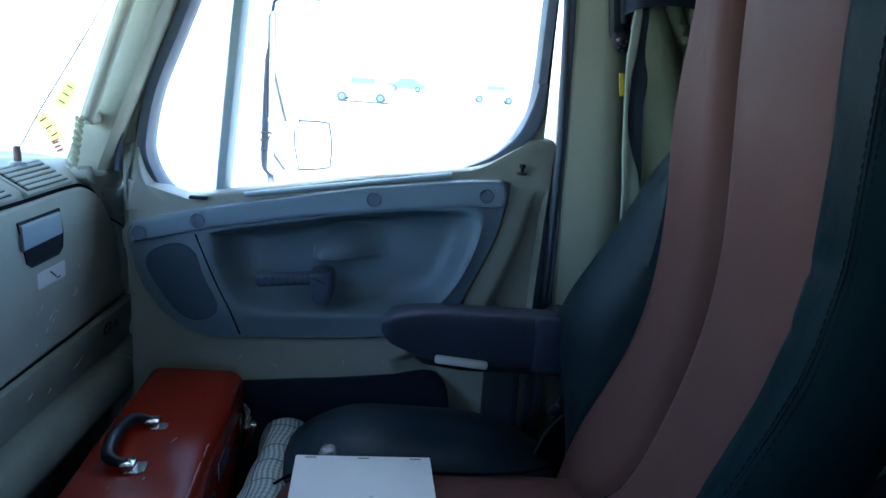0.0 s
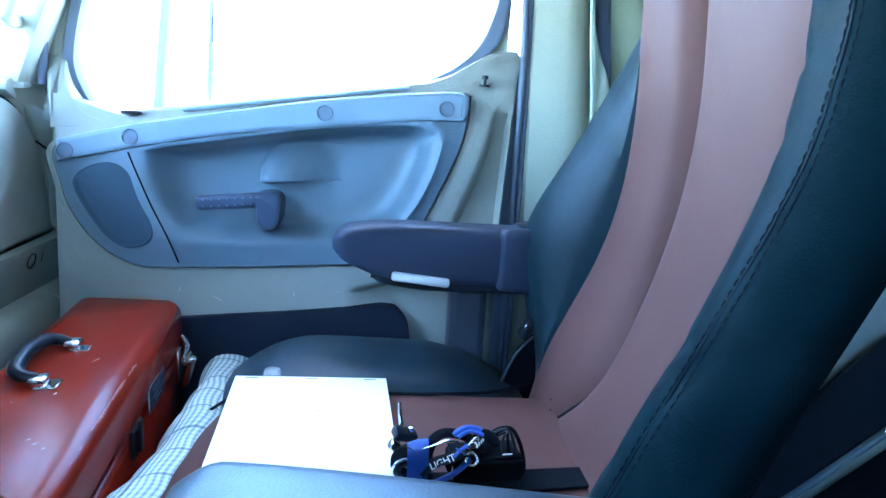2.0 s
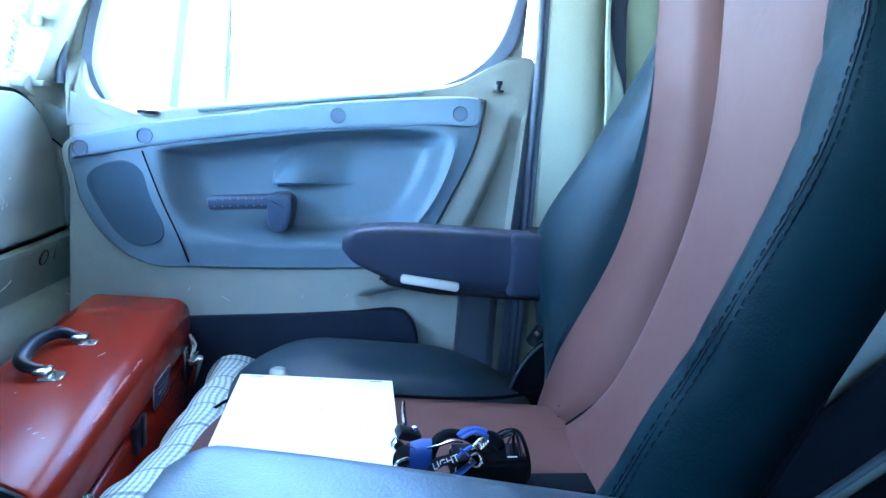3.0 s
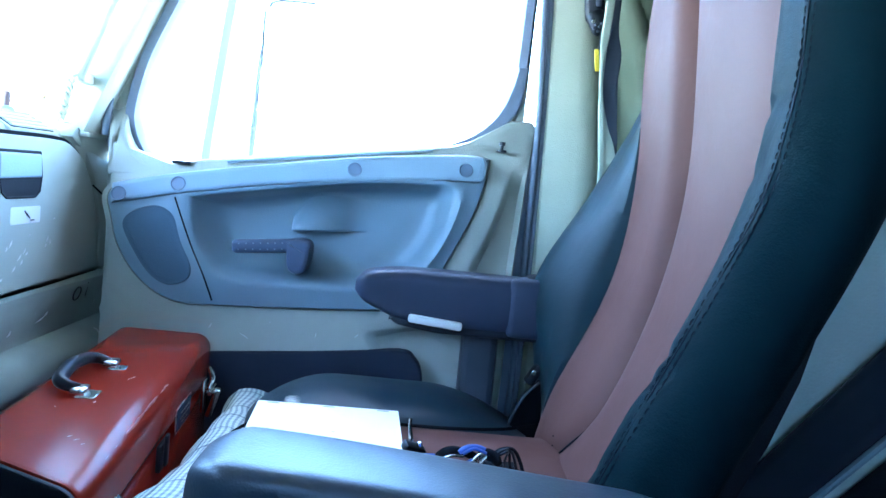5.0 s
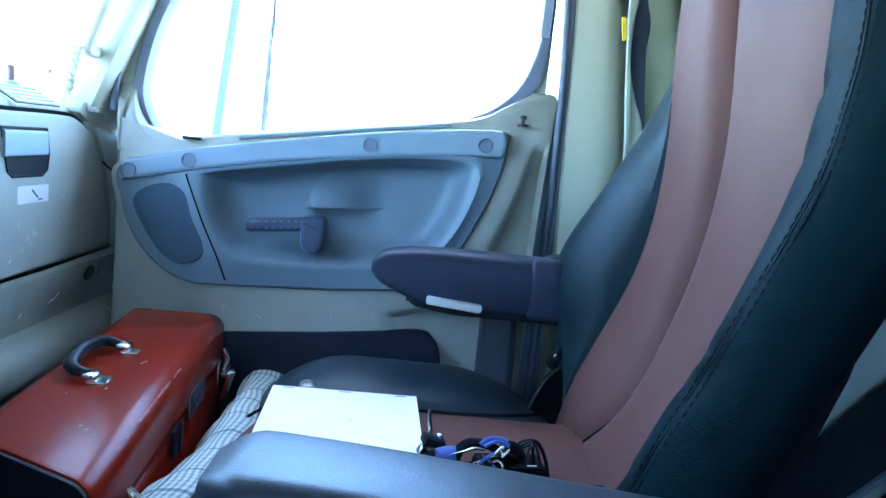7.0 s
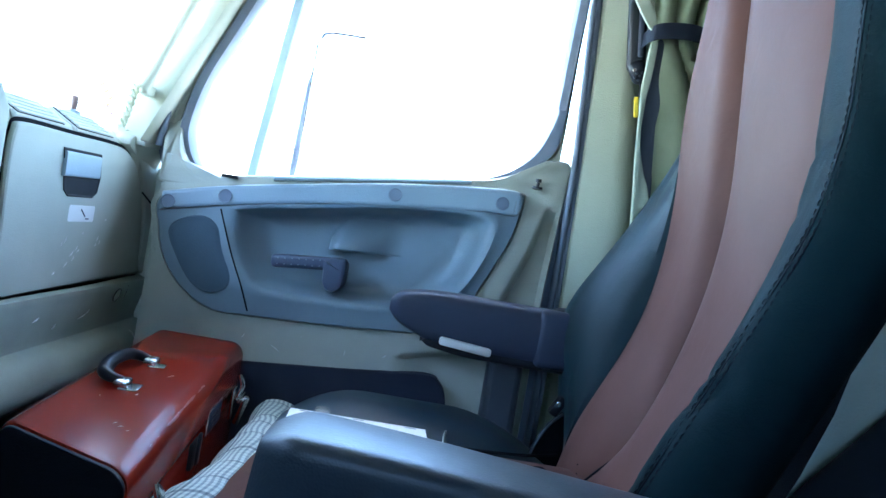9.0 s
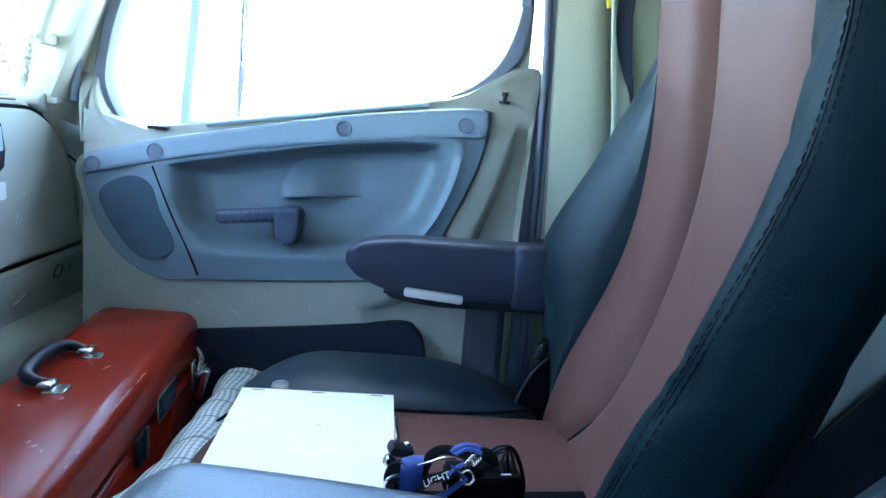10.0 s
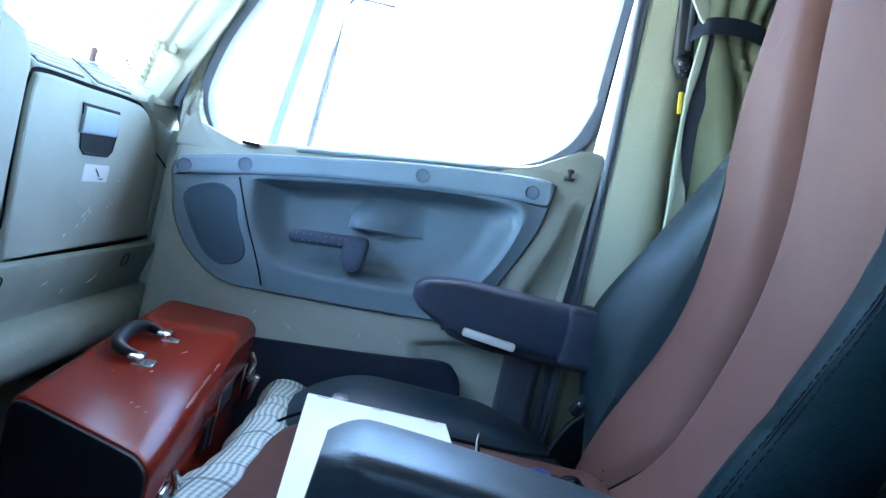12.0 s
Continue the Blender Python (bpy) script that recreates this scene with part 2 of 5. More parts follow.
def tube(points, radius, seg=10, bm=None, flat=1.0):
    """A round or flattened tube along points; radius: a number or one for each point."""
    pts = [Vector(p) for p in points]
    rad = radius if hasattr(radius, "__len__") else [radius] * len(pts)
    rings, side = [], None
    for i, p in enumerate(pts):
        d = (pts[min(i + 1, len(pts) - 1)] - pts[max(i - 1, 0)]).normalized()
        ref = side if side is not None else (Vector((0, 0, 1)) if abs(d.z) < 0.9 else Vector((1, 0, 0)))
        b = d.cross(ref).normalized()
        side = b.cross(d).normalized()
        rings.append([p + (b * math.cos(a) * rad[i] + side * math.sin(a) * rad[i] * flat) for a in (2 * math.pi * k / seg for k in range(seg))])
    return rings_mesh(rings, bm=bm)


def inset(poly, d):
    """A closed 2D outline, moved inwards by d (outline runs anticlockwise)."""
    p = np.array(poly, float)
    t = np.roll(p, -1, 0) - np.roll(p, 1, 0)
    t /= np.linalg.norm(t, axis=1)[:, None] + 1e-12
    return p + d * np.stack([-t[:, 1], t[:, 0]], 1)


def anticlockwise(poly):
    p = np.array(poly, float)
    area = np.sum(p[:, 0] * np.roll(p[:, 1], -1) - np.roll(p[:, 0], -1) * p[:, 1])
    return p if area > 0 else p[::-1]


def plate(outline, place, front, thick, bevel=0.004, rim=0.0):
    """A slab over a 2D outline. place(a, b, d): world point at outline coordinates, d metres behind the surface. front: its offset."""
    o = anticlockwise(outline)
    rings = []
    for ins, dep in ((0, front + thick), (0, front + bevel), (bevel * 0.3, front + bevel * 0.3), (bevel, front), (bevel + 0.0015, front), (bevel + 0.0015 + rim, front))[:6 if rim else 5]:
        q = inset(o, ins)
        rings.append([place(a, b, dep) for a, b in q])
    return rings_mesh(rings)


def radial(outline, centre, angles):
    """The outline seen from centre at each angle: distances."""
    o = np.array(outline, float) - np.array(centre)
    out = []
    for a in angles:
        d = np.array((math.cos(a), math.sin(a)))
        best = 0
        for p, q in zip(o, np.roll(o, -1, 0)):
            e = q - p
            det = d[0] * -e[1] + e[0] * d[1]
            if abs(det) < 1e-12:
                continue
            s = (p[0] * -e[1] + e[0] * p[1]) / det
            u = (d[0] * p[1] - d[1] * p[0]) / det
            if -1e-9 <= u <= 1 + 1e-9 and s > best:
                best = s
        out.append(best)
    return out


def rounded_rect(w, h, r, n=6):
    pts = []
    for cx, cy, a0 in ((w / 2 - r, h / 2 - r, 0), (-w / 2 + r, h / 2 - r, 90), (-w / 2 + r, -h / 2 + r, 180), (w / 2 - r, -h / 2 + r, 270)):
        pts += [(cx + r * math.cos(radians(a0 + 90 * k / n)), cy + r * math.sin(radians(a0 + 90 * k / n))) for k in range(n + 1)]
    return pts

# ---------- the cab shell ----------
REAR = material("rear_wall_cloth", (0.06, 0.065, 0.06), 0.9, grain=0.0005, grain_size=0.003, blotch=0.3, blotch_size=0.15)
FLOOR_Z, ROOF_Z = 0.17, 1.62
X_FRONT, X_BACK, Y_DRIVER, Y_DOOR = -1.25, 0.92, -1.12, 1.17


def setting(name, bm, mat, label, category, smooth=False):
    return tagged(part(name, bm, mat, smooth=smooth), label, category, kind="structure")


setting("floor", box((2.3, 2.5, 0.05), (-0.15, 0.02, FLOOR_Z - 0.025)), CARPET, "dark rubber mat covering the cab floor", "floor")
# ceiling and rear wall close the cab; their tones are set to limit bounced light
setting("ceiling", box((1.75, 2.5, 0.05), (0.12, 0.02, ROOF_Z + 0.025)), HEADLINER, "unseen cab headliner, greyed to cut bounced light", "ceiling")
setting("wall_rear", box((0.05, 2.5, 1.5), (X_BACK, 0.02, 0.87)), REAR, "rear wall of the cab, darkened to cut bounced light", "wall")
setting("wall_firewall", box((0.05, 2.5, 0.70), (X_FRONT, 0.02, 0.50)), DARK, "dark firewall in front of the dashboard", "wall")


# unseen wall, dark for contrast; its opening is sized to light the bunk panel
bm = bmesh.new()
for x0, x1, z0, z1 in ((-1.25, -0.22, 0.12, 1.62), (0.14, 0.95, 0.12, 1.62), (-0.22, 0.14, 0.12, 1.0), (-0.22, 0.14, 1.40, 1.62)):
    box((x1 - x0, 0.05, z1 - z0), ((x0 + x1) / 2, Y_DRIVER, (z0 + z1) / 2), bm=bm)
setting("wall_driver", bm, SHADE, "unseen dark wall of the opposite side, its opening sized for light", "wall")
# out of view: added to keep windshield light off the near seat wing
setting("wall_front", box((0.05, 0.88, 0.95), (0, 0, 0), turn=Matrix.Translation((-0.98, -0.69, 1.21)) @ pose(0, 0, 0, 0, 34, 0)), SHADE, "unseen dark panel added to block windshield light", "wall")
setting("wall_kick", box((0.80, 0.05, 0.68), (-0.95, 1.270, 0.51)), DARK, "dark kick panel beside the dashboard", "wall")
setting("trim_front_jamb", box((0.17, 0.07, 0.66), (-0.515, 1.250, 0.495), 0.01), DASH, "beige door jamb beside the dashboard", "trim")
setting("trim_jamb_filler", box((0.12, 0.03, 0.74), (0.225, 1.16, 0.56)), RUBBER, "dark door jamb behind the seals", "trim")
# passenger side behind the door pillar, and over and below the door
setting("wall_passenger", box((0.60, 0.05, 1.5), (0.62, 1.215, 0.87)), PILLAR, "beige side trim behind the door pillar", "wall")
setting("trim_roof_rail", box((1.5, 0.10, 0.14), (-0.15, 1.20, 1.55), 0.02), PILLAR, "beige roof rail above the door", "trim")
setting("trim_sill", box((1.4, 0.10, 0.10), (-0.25, 1.16, FLOOR_Z + 0.05), 0.015), DARK, "dark door sill step", "trim")
# out of view: reaches down to keep steep light off the lower cab
setting("trim_windshield_header", box((0.10, 2.4, 0.40), (-0.74, 0.02, 1.43), 0.03), HEADLINER, "unseen header, lowered to block high windshield light", "trim")


def pillar_front():
    """Slanted windshield pillar in front of the door."""
    rings = []
    for t in np.linspace(0, 1, 14):
        z = 0.80 + t * 0.82
        cx = -0.565 + 0.40 * (z - 0.85) + 0.05 * (z - 0.85) ** 2
        y0 = 1.105 + 0.03 * t
        prof = [(-0.048, 0.10), (-0.052, 0.03), (-0.046, 0.006), (-0.020, -0.004), (0.012, 0.0), (0.022, 0.012), (0.026, 0.10)]
        rings.append([(cx + a, y0 + b, z) for a, b in prof])
    return rings_mesh(rings)


setting("trim_pillar_front", pillar_front(), PILLAR, "pale moulded trim of the slanted windshield pillar", "pillar", True)


def pillar_rear():
    rings = []
    for t in np.linspace(0, 1, 16):
        z = 0.22 + t * 1.38
        x0 = at(z, [(0.2, 0.262), (0.696, 0.247), (1.157, 0.232), (1.6, 0.215)])
        x1 = at(z, [(0.2, 0.375), (0.88, 0.352), (1.05, 0.332), (1.167, 0.318), (1.6, 0.285)])
        w = x1 - x0
        rings.append([(x0, 1.21, z), (x0, 1.14, z), (x0 + 0.008, 1.124, z), (x0 + 0.03, 1.116, z), (x0 + w * 0.55, 1.106, z),
                      (x1 - 0.02, 1.106, z), (x1 - 0.004, 1.118, z), (x1, 1.21, z)])
    return rings_mesh(rings)


setting("trim_pillar_rear", pillar_rear(), PILLAR_SHADED, "beige moulded trim of the pillar behind the door, shade in its colour", "pillar", True)

# ---------- windshield ----------
shield = thing("windshield", "large slanted windshield with blown-out daylight behind it", "windshield", kind="structure")
bm = bmesh.new()
box((0.008, 2.15, 0.86), (0, 0, 0), 0.002, 1, bm)
ws = part("pane", bm, GLASS, shield, smooth=False)
ws.matrix_basis = pose(-0.98, 0.0, 1.21, 0, 34, 0)
ws.visible_shadow = False


# ---------- passenger door ----------
def door_y(z):
    """The inner face of the door trim leans in a little towards its foot."""
    return 1.116 + 0.15 * (z - 0.85)


def on_door(a, b, d):
    return (a, door_y(b) + d, b)


door = thing("truck_door", "closed passenger door of a truck, beige trim with blue-grey insert", "door")
SILL = [(0.172, 0.962), (0.142, 0.935), (0.10, 0.915), (0.05, 0.905), (-0.10, 0.884), (-0.22, 0.863), (-0.36, 0.838), (-0.43, 0.826), (-0.475, 0.846)]
TRIM = [(-0.508, 0.862), (-0.500, 0.80), (-0.494, 0.66), (-0.486, 0.50), (-0.475, 0.30), (-0.46, 0.24), (0.17, 0.24), (0.20, 0.30), (0.208, 0.50), (0.212, 0.70),
        (0.222, 0.86), (0.230, 0.955), (0.222, 0.968)]
trim_outline = np.vstack([np.array(TRIM), curve(SILL, 26)])
INS = [(-0.486, 0.778), (-0.378, 0.812), (-0.228, 0.842), (-0.082, 0.869), (0.064, 0.888), (0.138, 0.893), (0.150, 0.878), (0.134, 0.798), (0.086, 0.690), (0.055, 0.630),
       (-0.066, 0.610), (-0.292, 0.597), (-0.367, 0.598), (-0.424, 0.628), (-0.463, 0.674), (-0.482, 0.722)]
centre = (-0.13, 0.735)
angles = [2 * math.pi * k / 360 for k in range(360)]
r_out = radial(curve(INS, 150, True), centre, angles)
r_trim = radial(trim_outline, centre, angles)


def trim_ring(radii, extra, depth):
    return [on_door(centre[0] + (r + extra) * math.cos(a), centre[1] + (r + extra) * math.sin(a), depth) for a, r in zip(angles, radii)]


def rear_ring(reach, depth):
    """A ring this far outside the insert (None: at the trim's edge); only the rear side steps back by depth."""
    out = []
    for a, ro, rt in zip(angles, r_out, r_trim):
        r = rt - 0.010 if reach is None else min(ro + reach, rt - 0.010 - 0.05 * (0.06 - reach))
        deg = math.degrees(a if a < math.pi else a - 2 * math.pi)
        w = min(1.0, max(0.0, (deg + 62) / 14)) * min(1.0, max(0.0, (24 - deg) / 8))
        out.append(on_door(centre[0] + r * math.cos(a), centre[1] + r * math.sin(a), depth * w))
    return out


def front_return():
    """The edge of the trim, which runs further back beside the dashboard."""
    out = []
    for a, r in zip(angles, r_trim):
        x, z = centre[0] + r * math.cos(a), centre[1] + r * math.sin(a)
        out.append(on_door(x, z, 0.05 + 0.075 * (x < -0.44 and z < 0.83)))
    return out


part("trim_panel", rings_mesh([front_return(), trim_ring(r_trim, 0, 0.010), trim_ring(r_trim, -0.003, 0.003), rear_ring(None, 0.026), rear_ring(0.056, 0.020), rear_ring(0.050, 0.008), rear_ring(0.045, 0.0), rear_ring(0.038, -0.0035),
                               trim_ring(r_out, 0.012, -0.003), trim_ring(r_out, 0.006, -0.003), trim_ring(r_out, 0.003, -0.0035), trim_ring(r_out, 0.001, -0.001), trim_ring(r_out, 0.0, 0.006), trim_ring(r_out, -0.004, 0.05)], cap_start=False, cap_end=False), BEIGE, door, "scuffed beige moulded plastic")

# outer shell under the window
part("outer_shell", box((0.73, 0.09, 0.60), (-0.125, 1.215, 0.50), 0.01), WHITE_PAINT, door, "white painted outer shell")

# window opening, glass, seals and painted surround
WINDOW = [(-0.476, 0.925), (-0.474, 0.882), (-0.452, 0.841), (-0.415, 0.825), (-0.34, 0.836), (-0.18, 0.866), (0.06, 0.905), (0.125, 0.932), (0.168, 0.985), (0.184, 1.04),
          (0.188, 1.16), (0.190, 1.30), (0.178, 1.40), (0.12, 1.43), (-0.10, 1.43), (-0.24, 1.42), (-0.30, 1.36), (-0.365, 1.22), (-0.417, 1.10), (-0.457, 1.005)]
window_curve = anticlockwise(curve(WINDOW, 110, True))


def ring_sweep(outline, profile, limit=9.0):
    """A closed profile of (offset outwards, y) swept round an outline in x and z."""
    loops = [[(min(a, limit), y, b) for a, b in inset(outline, -off)] for off, y in profile]
    bm = rings_mesh(loops + [loops[0]], cap_start=False, cap_end=False)
    bmesh.ops.remove_doubles(bm, verts=bm.verts, dist=1e-6)
    return bm


part("window_seal", ring_sweep(window_curve, [(-0.002, 1.19), (-0.004, 1.165), (0.002, 1.150), (0.016, 1.146), (0.022, 1.16), (0.022, 1.20)]), RUBBER, door, "dark blue-grey rubber window channel")
part("window_surround", ring_sweep(window_curve, [(0.022, 1.20), (0.022, 1.155), (0.030, 1.150), (0.046, 1.152), (0.054, 1.165), (0.056, 1.22)], 0.2085), PILLAR, door, "pale painted frame round the window")
part("door_edge", ring_sweep(window_curve, [(0.056, 1.22), (0.056, 1.172), (0.066, 1.170), (0.072, 1.22)], 0.2095), RUBBER, door, "dark outer weather seal")


def window_pane(x0, x1, name):
    poly = [p for p in window_curve]
    bm = bmesh.new()
    vs = [bm.verts.new((min(max(a, x0(b)), x1(b)), 1.188, b)) for a, b in poly]
    f = bm.faces.new(vs)
    bmesh.ops.dissolve_degenerate(bm, dist=1e-5, edges=bm.edges)
    geo = bmesh.ops.extrude_face_region(bm, geom=list(bm.faces))
    bmesh.ops.translate(bm, vec=(0, 0.005, 0), verts=[g for g in geo["geom"] if isinstance(g, bmesh.types.BMVert)])
    ob = part(name, bm, GLASS, door, "clear pane", smooth=False)
    ob.visible_shadow = False


def bar_x(z):
    return at(z, [(0.84, -0.358), (1.11, -0.330), (1.45, -0.290)])


window_pane(lambda z: -9.0, lambda z: bar_x(z) - 0.006, "vent_pane")
window_pane(lambda z: bar_x(z) + 0.006, lambda z: 9.0, "main_pane")
rings = []
for z in np.linspace(0.835, 1.43, 12):
    c = bar_x(z)
    rings.append([(c - 0.011, 1.20, z), (c - 0.011, 1.172, z), (c - 0.007, 1.166, z), (c + 0.007, 1.166, z), (c + 0.011, 1.172, z), (c + 0.011, 1.20, z)])
part("division_bar", rings_mesh(rings), BAND, door, "slanted grey division bar of the window")

# trim that wraps round the front lower corner of the window
part("corner_trim", plate(np.vstack([curve([(-0.372, 0.828), (-0.425, 0.822), (-0.462, 0.842), (-0.484, 0.880), (-0.490, 0.935)], 20), np.array([(-0.520, 0.935), (-0.520, 0.90), (-0.508, 0.855), (-0.502, 0.80), (-0.37, 0.80)])]), lambda a, b, d: (a, door_y(b) + d + 0.5 * max(0, b - 0.86), b), -0.0012, 0.05, 0.006), BEIGE, door, "curved beige corner under the window")
cs = curve([(0.188, 1.06), (0.180, 1.020), (0.160, 0.972), (0.122, 0.934), (0.070, 0.908)], 20)
co = curve([(0.066, 0.898), (0.118, 0.914), (0.160, 0.944), (0.196, 0.984), (0.206, 1.06)], 20)
part("corner_seal", plate(np.vstack([cs, co]), lambda a, b, d: (a, 1.140 + d, b), 0.0, 0.03, 0.004), RUBBER, door, "wide dark rubber in the rear window corner")

# blue-grey insert with a deep basin
BASIN = [(-0.356, 0.765), (-0.345, 0.715), (-0.318, 0.672), (-0.270, 0.646), (-0.11, 0.648), (0.010, 0.664), (0.064, 0.708), (0.098, 0.785), (0.096, 0.832), (0.03, 0.838), (-0.10, 0.824), (-0.25, 0.797), (-0.345, 0.778)]
r_bas = radial(curve(BASIN, 150, True), centre, angles)


def insert_ring(f, extra, depth):
    """f: 0 at the basin's rim, 1 at the insert's edge; below 0 it shrinks into the basin."""
    out = []
    for a, ro, rb in zip(angles, r_out, r_bas):
        r = rb + (ro - rb) * f if f >= 0 else rb * (1 + f)
        r += extra
        x, z = centre[0] + r * math.cos(a), centre[1] + r * math.sin(a)
        out.append(on_door(x, z, depth))
    return out


part("insert_panel", rings_mesh([insert_ring(1, 0, 0.01), insert_ring(1, 0, -0.006), insert_ring(1, -0.003, -0.010), insert_ring(0.5, 0, -0.012), insert_ring(0.25, 0, -0.015), insert_ring(0.10, 0, -0.017),
                                 insert_ring(0, 0, -0.0155), insert_ring(-0.03, 0, -0.0115), insert_ring(-0.06, 0, -0.004), insert_ring(-0.10, 0, 0.008), insert_ring(-0.14, 0, 0.019), insert_ring(-0.19, 0, 0.028), insert_ring(-0.26, 0, 0.034), insert_ring(-0.4, 0, 0.037),
                                 insert_ring(-0.7, 0, 0.035)], cap_start=False), INSERT, door, "blue-grey moulded insert with a deep hand basin")
# raised band with the screw caps
top = curve([(-0.485, 0.786), (-0.378, 0.814), (-0.228, 0.844), (-0.082, 0.871), (0.064, 0.890), (0.128, 0.895), (0.143, 0.889), (0.147, 0.874)], 40)
low = curve([(0.147, 0.866), (0.141, 0.853), (0.128, 0.849), (0.069, 0.846), (-0.08, 0.829), (-0.225, 0.808), (-0.370, 0.779), (-0.484, 0.752)], 40)
part("upper_band", plate(np.vstack([top, low]), on_door, -0.0205, 0.02, 0.006), LIT_INSERT, door, "blue-grey band under the window, its light put into the colour")
# nearly flush discs: the wells' shade is only in their colour
for x, z in ((-0.470, 0.770), (-0.374, 0.796), (-0.080, 0.850), (0.111, 0.868)):
    bm = bmesh.new()
    loops = [[on_door(x + r * math.cos(a), z + r * math.sin(a), -0.0215 + d) for a in (2 * math.pi * k / 24 for k in range(24))]
             for r, d in ((0.0122, 0.004), (0.0122, -0.0004), (0.0116, -0.0006), (0.0108, 0.0006), (0.0098, 0.0008), (0.004, 0.0008))]
    part("screw_well", rings_mesh(loops, bm=bm), WELL_SHADE, door, "round screw disc, the well's shade in its colour")
# speaker panel and its joint
spk = anticlockwise(curve([(-0.458, 0.720), (-0.440, 0.742), (-0.405, 0.752), (-0.378, 0.738), (-0.362, 0.700), (-0.342, 0.660), (-0.346, 0.638), (-0.375, 0.628), (-0.405, 0.642), (-0.435, 0.678)], 60, True))
loops = [[on_door(a, b, d) for a, b in inset(spk, i)] for i, d in ((-0.004, -0.010), (-0.002, -0.0160), (0.001, -0.0165), (0.004, -0.0158), (0.008, -0.0156))]
part("speaker_cover", rings_mesh(loops, cap_start=False), material("speaker_cover_blue", (0.055, 0.088, 0.122), 0.7, spec=0.25, grain=0.0004, grain_size=0.0016, blotch=0.3), door, "darker perforated speaker cover")
bm = tube([on_door(x, z, -0.0168) for x, z in curve([(-0.378, 0.772), (-0.345, 0.70), (-0.318, 0.65), (-0.297, 0.606)], 14)], 0.0014, 6)
part("panel_joint", bm, THREAD, door, "dark joint line")
# pull cup and window crank in the basin
# a soft swelling of the basin floor, cut off below by a ledge
loops = []
for k in range(29):
    u = k / 28
    x = -0.186 + 0.150 * u
    h = 0.037 * math.sin(min(1.0, u / 0.14) * math.pi / 2) ** 0.6 * (0.5 + 0.5 * math.cos(math.pi * max(0.0, (u - 0.25) / 0.75))) ** 1.3
    rise = 0.070 * (0.35 + 0.65 * math.sin(min(1.0, u / 0.30) * math.pi / 2))
    zb = 0.733 + 0.010 * u
    ring = [on_door(x, zb + 0.001, 0.041), on_door(x, zb - 0.001, 0.036 - h * 0.55), on_door(x, zb, 0.036 - h * 0.90), on_door(x, zb + 0.003, 0.036 - h)]
    ring += [on_door(x, zb + 0.003 + rise * v, 0.0362 - h * (0.5 + 0.5 * math.cos(math.pi * v)) ** 0.9) for v in np.linspace(0.06, 1, 13)] + [on_door(x, zb + 0.003 + rise, 0.042)]
    loops.append(ring)
CRANK = material("crank_grey_blue", (0.055, 0.072, 0.115), 0.4, grain=0.0003, grain_size=0.0018, blotch=0.3, blotch_size=0.05)
part("pull_cup", rings_mesh(loops), INSERT, door, "pale satin door pull")
lever = part("crank_handle", box((0.135, 0.020, 0.024), (-0.208, 1.084, 0.706), 0.008, 3, turn=pose(0, 0, 0, 0, -6, 0)), CRANK, door, "blue-grey window crank with a dotted grip")
for i in range(9):
    for j in (-1, 1):
        bm = bmesh.new()
        bmesh.ops.create_uvsphere(bm, u_segments=8, v_segments=5, radius=0.0013)
        bmesh.ops.translate(bm, vec=(-0.262 + i * 0.0122, 1.0738, 0.7005 + j * 0.0052 + i * 0.0013), verts=bm.verts)
        part("grip_dot", bm, INSERT, lever)
part("crank_boss", plate(curve([(-0.184, 0.716), (-0.172, 0.721), (-0.154, 0.722), (-0.143, 0.714), (-0.142, 0.694), (-0.146, 0.672), (-0.158, 0.662), (-0.172, 0.664), (-0.180, 0.676), (-0.182, 0.696)], 40, True), lambda a, b, d: (a, 1.072 + d, b), 0.0, 0.045, 0.007), CRANK, door, "round crank boss")
BOOT = material("boot_grey", (0.034, 0.042, 0.058), 0.5, blotch=0.4, blotch_size=0.05)
# upright dark boot at the rear edge of the lower trim
part("edge_boot", plate([(0.128, 0.26), (0.192, 0.26), (0.194, 0.60), (0.132, 0.62)], on_door, -0.022, 0.03, 0.012), BOOT, door, "dull blue-grey upright edge moulding")
part("reflector", cyl(0.008, 0.004, (0.192, 1.030, 0.445), pose(0, 0, 0, 90, 0, 0), 14, 0.001), RED_CASE, door, "small red reflector")
SCUFF_MARK = material("door_scuff", (0.6, 0.6, 0.56), 0.7)
for x, z, ln, a in ((-0.20, 0.575, 0.016, 70), (-0.12, 0.560, 0.010, 80), (-0.24, 0.548, 0.020, -30), (-0.05, 0.566, 0.008, 45), (0.02, 0.585, 0.012, 10), (-0.30, 0.56, 0.010, 60)):
    u = Vector((math.cos(radians(a)), 0, math.sin(radians(a)))) * ln / 2
    c = Vector(on_door(x, z, -0.0002))
    part("scuff", tube([c - u, c + Vector((0.001, -0.0003, 0)), c + u], [0.0002, 0.0007, 0.0003], 5), SCUFF_MARK, door)
# lower storage pocket: a flat plate, its dark colour standing for the hollow's shade, with a rounded rear end
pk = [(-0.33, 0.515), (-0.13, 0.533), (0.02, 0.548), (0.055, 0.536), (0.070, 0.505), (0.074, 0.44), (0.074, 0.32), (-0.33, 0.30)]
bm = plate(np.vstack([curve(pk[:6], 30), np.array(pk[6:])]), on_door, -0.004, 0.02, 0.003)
part("pocket", bm, POCKET, door, "flat dark plate for the pocket, the hollow's shade in its colour")
# lock knob on the rear shelf
bm = cyl(0.009, 0.004, (0.170, 1.116, 0.908), None, 16)
cyl(0.003, 0.012, (0.170, 1.116, 0.914), None, 12, bm=bm)
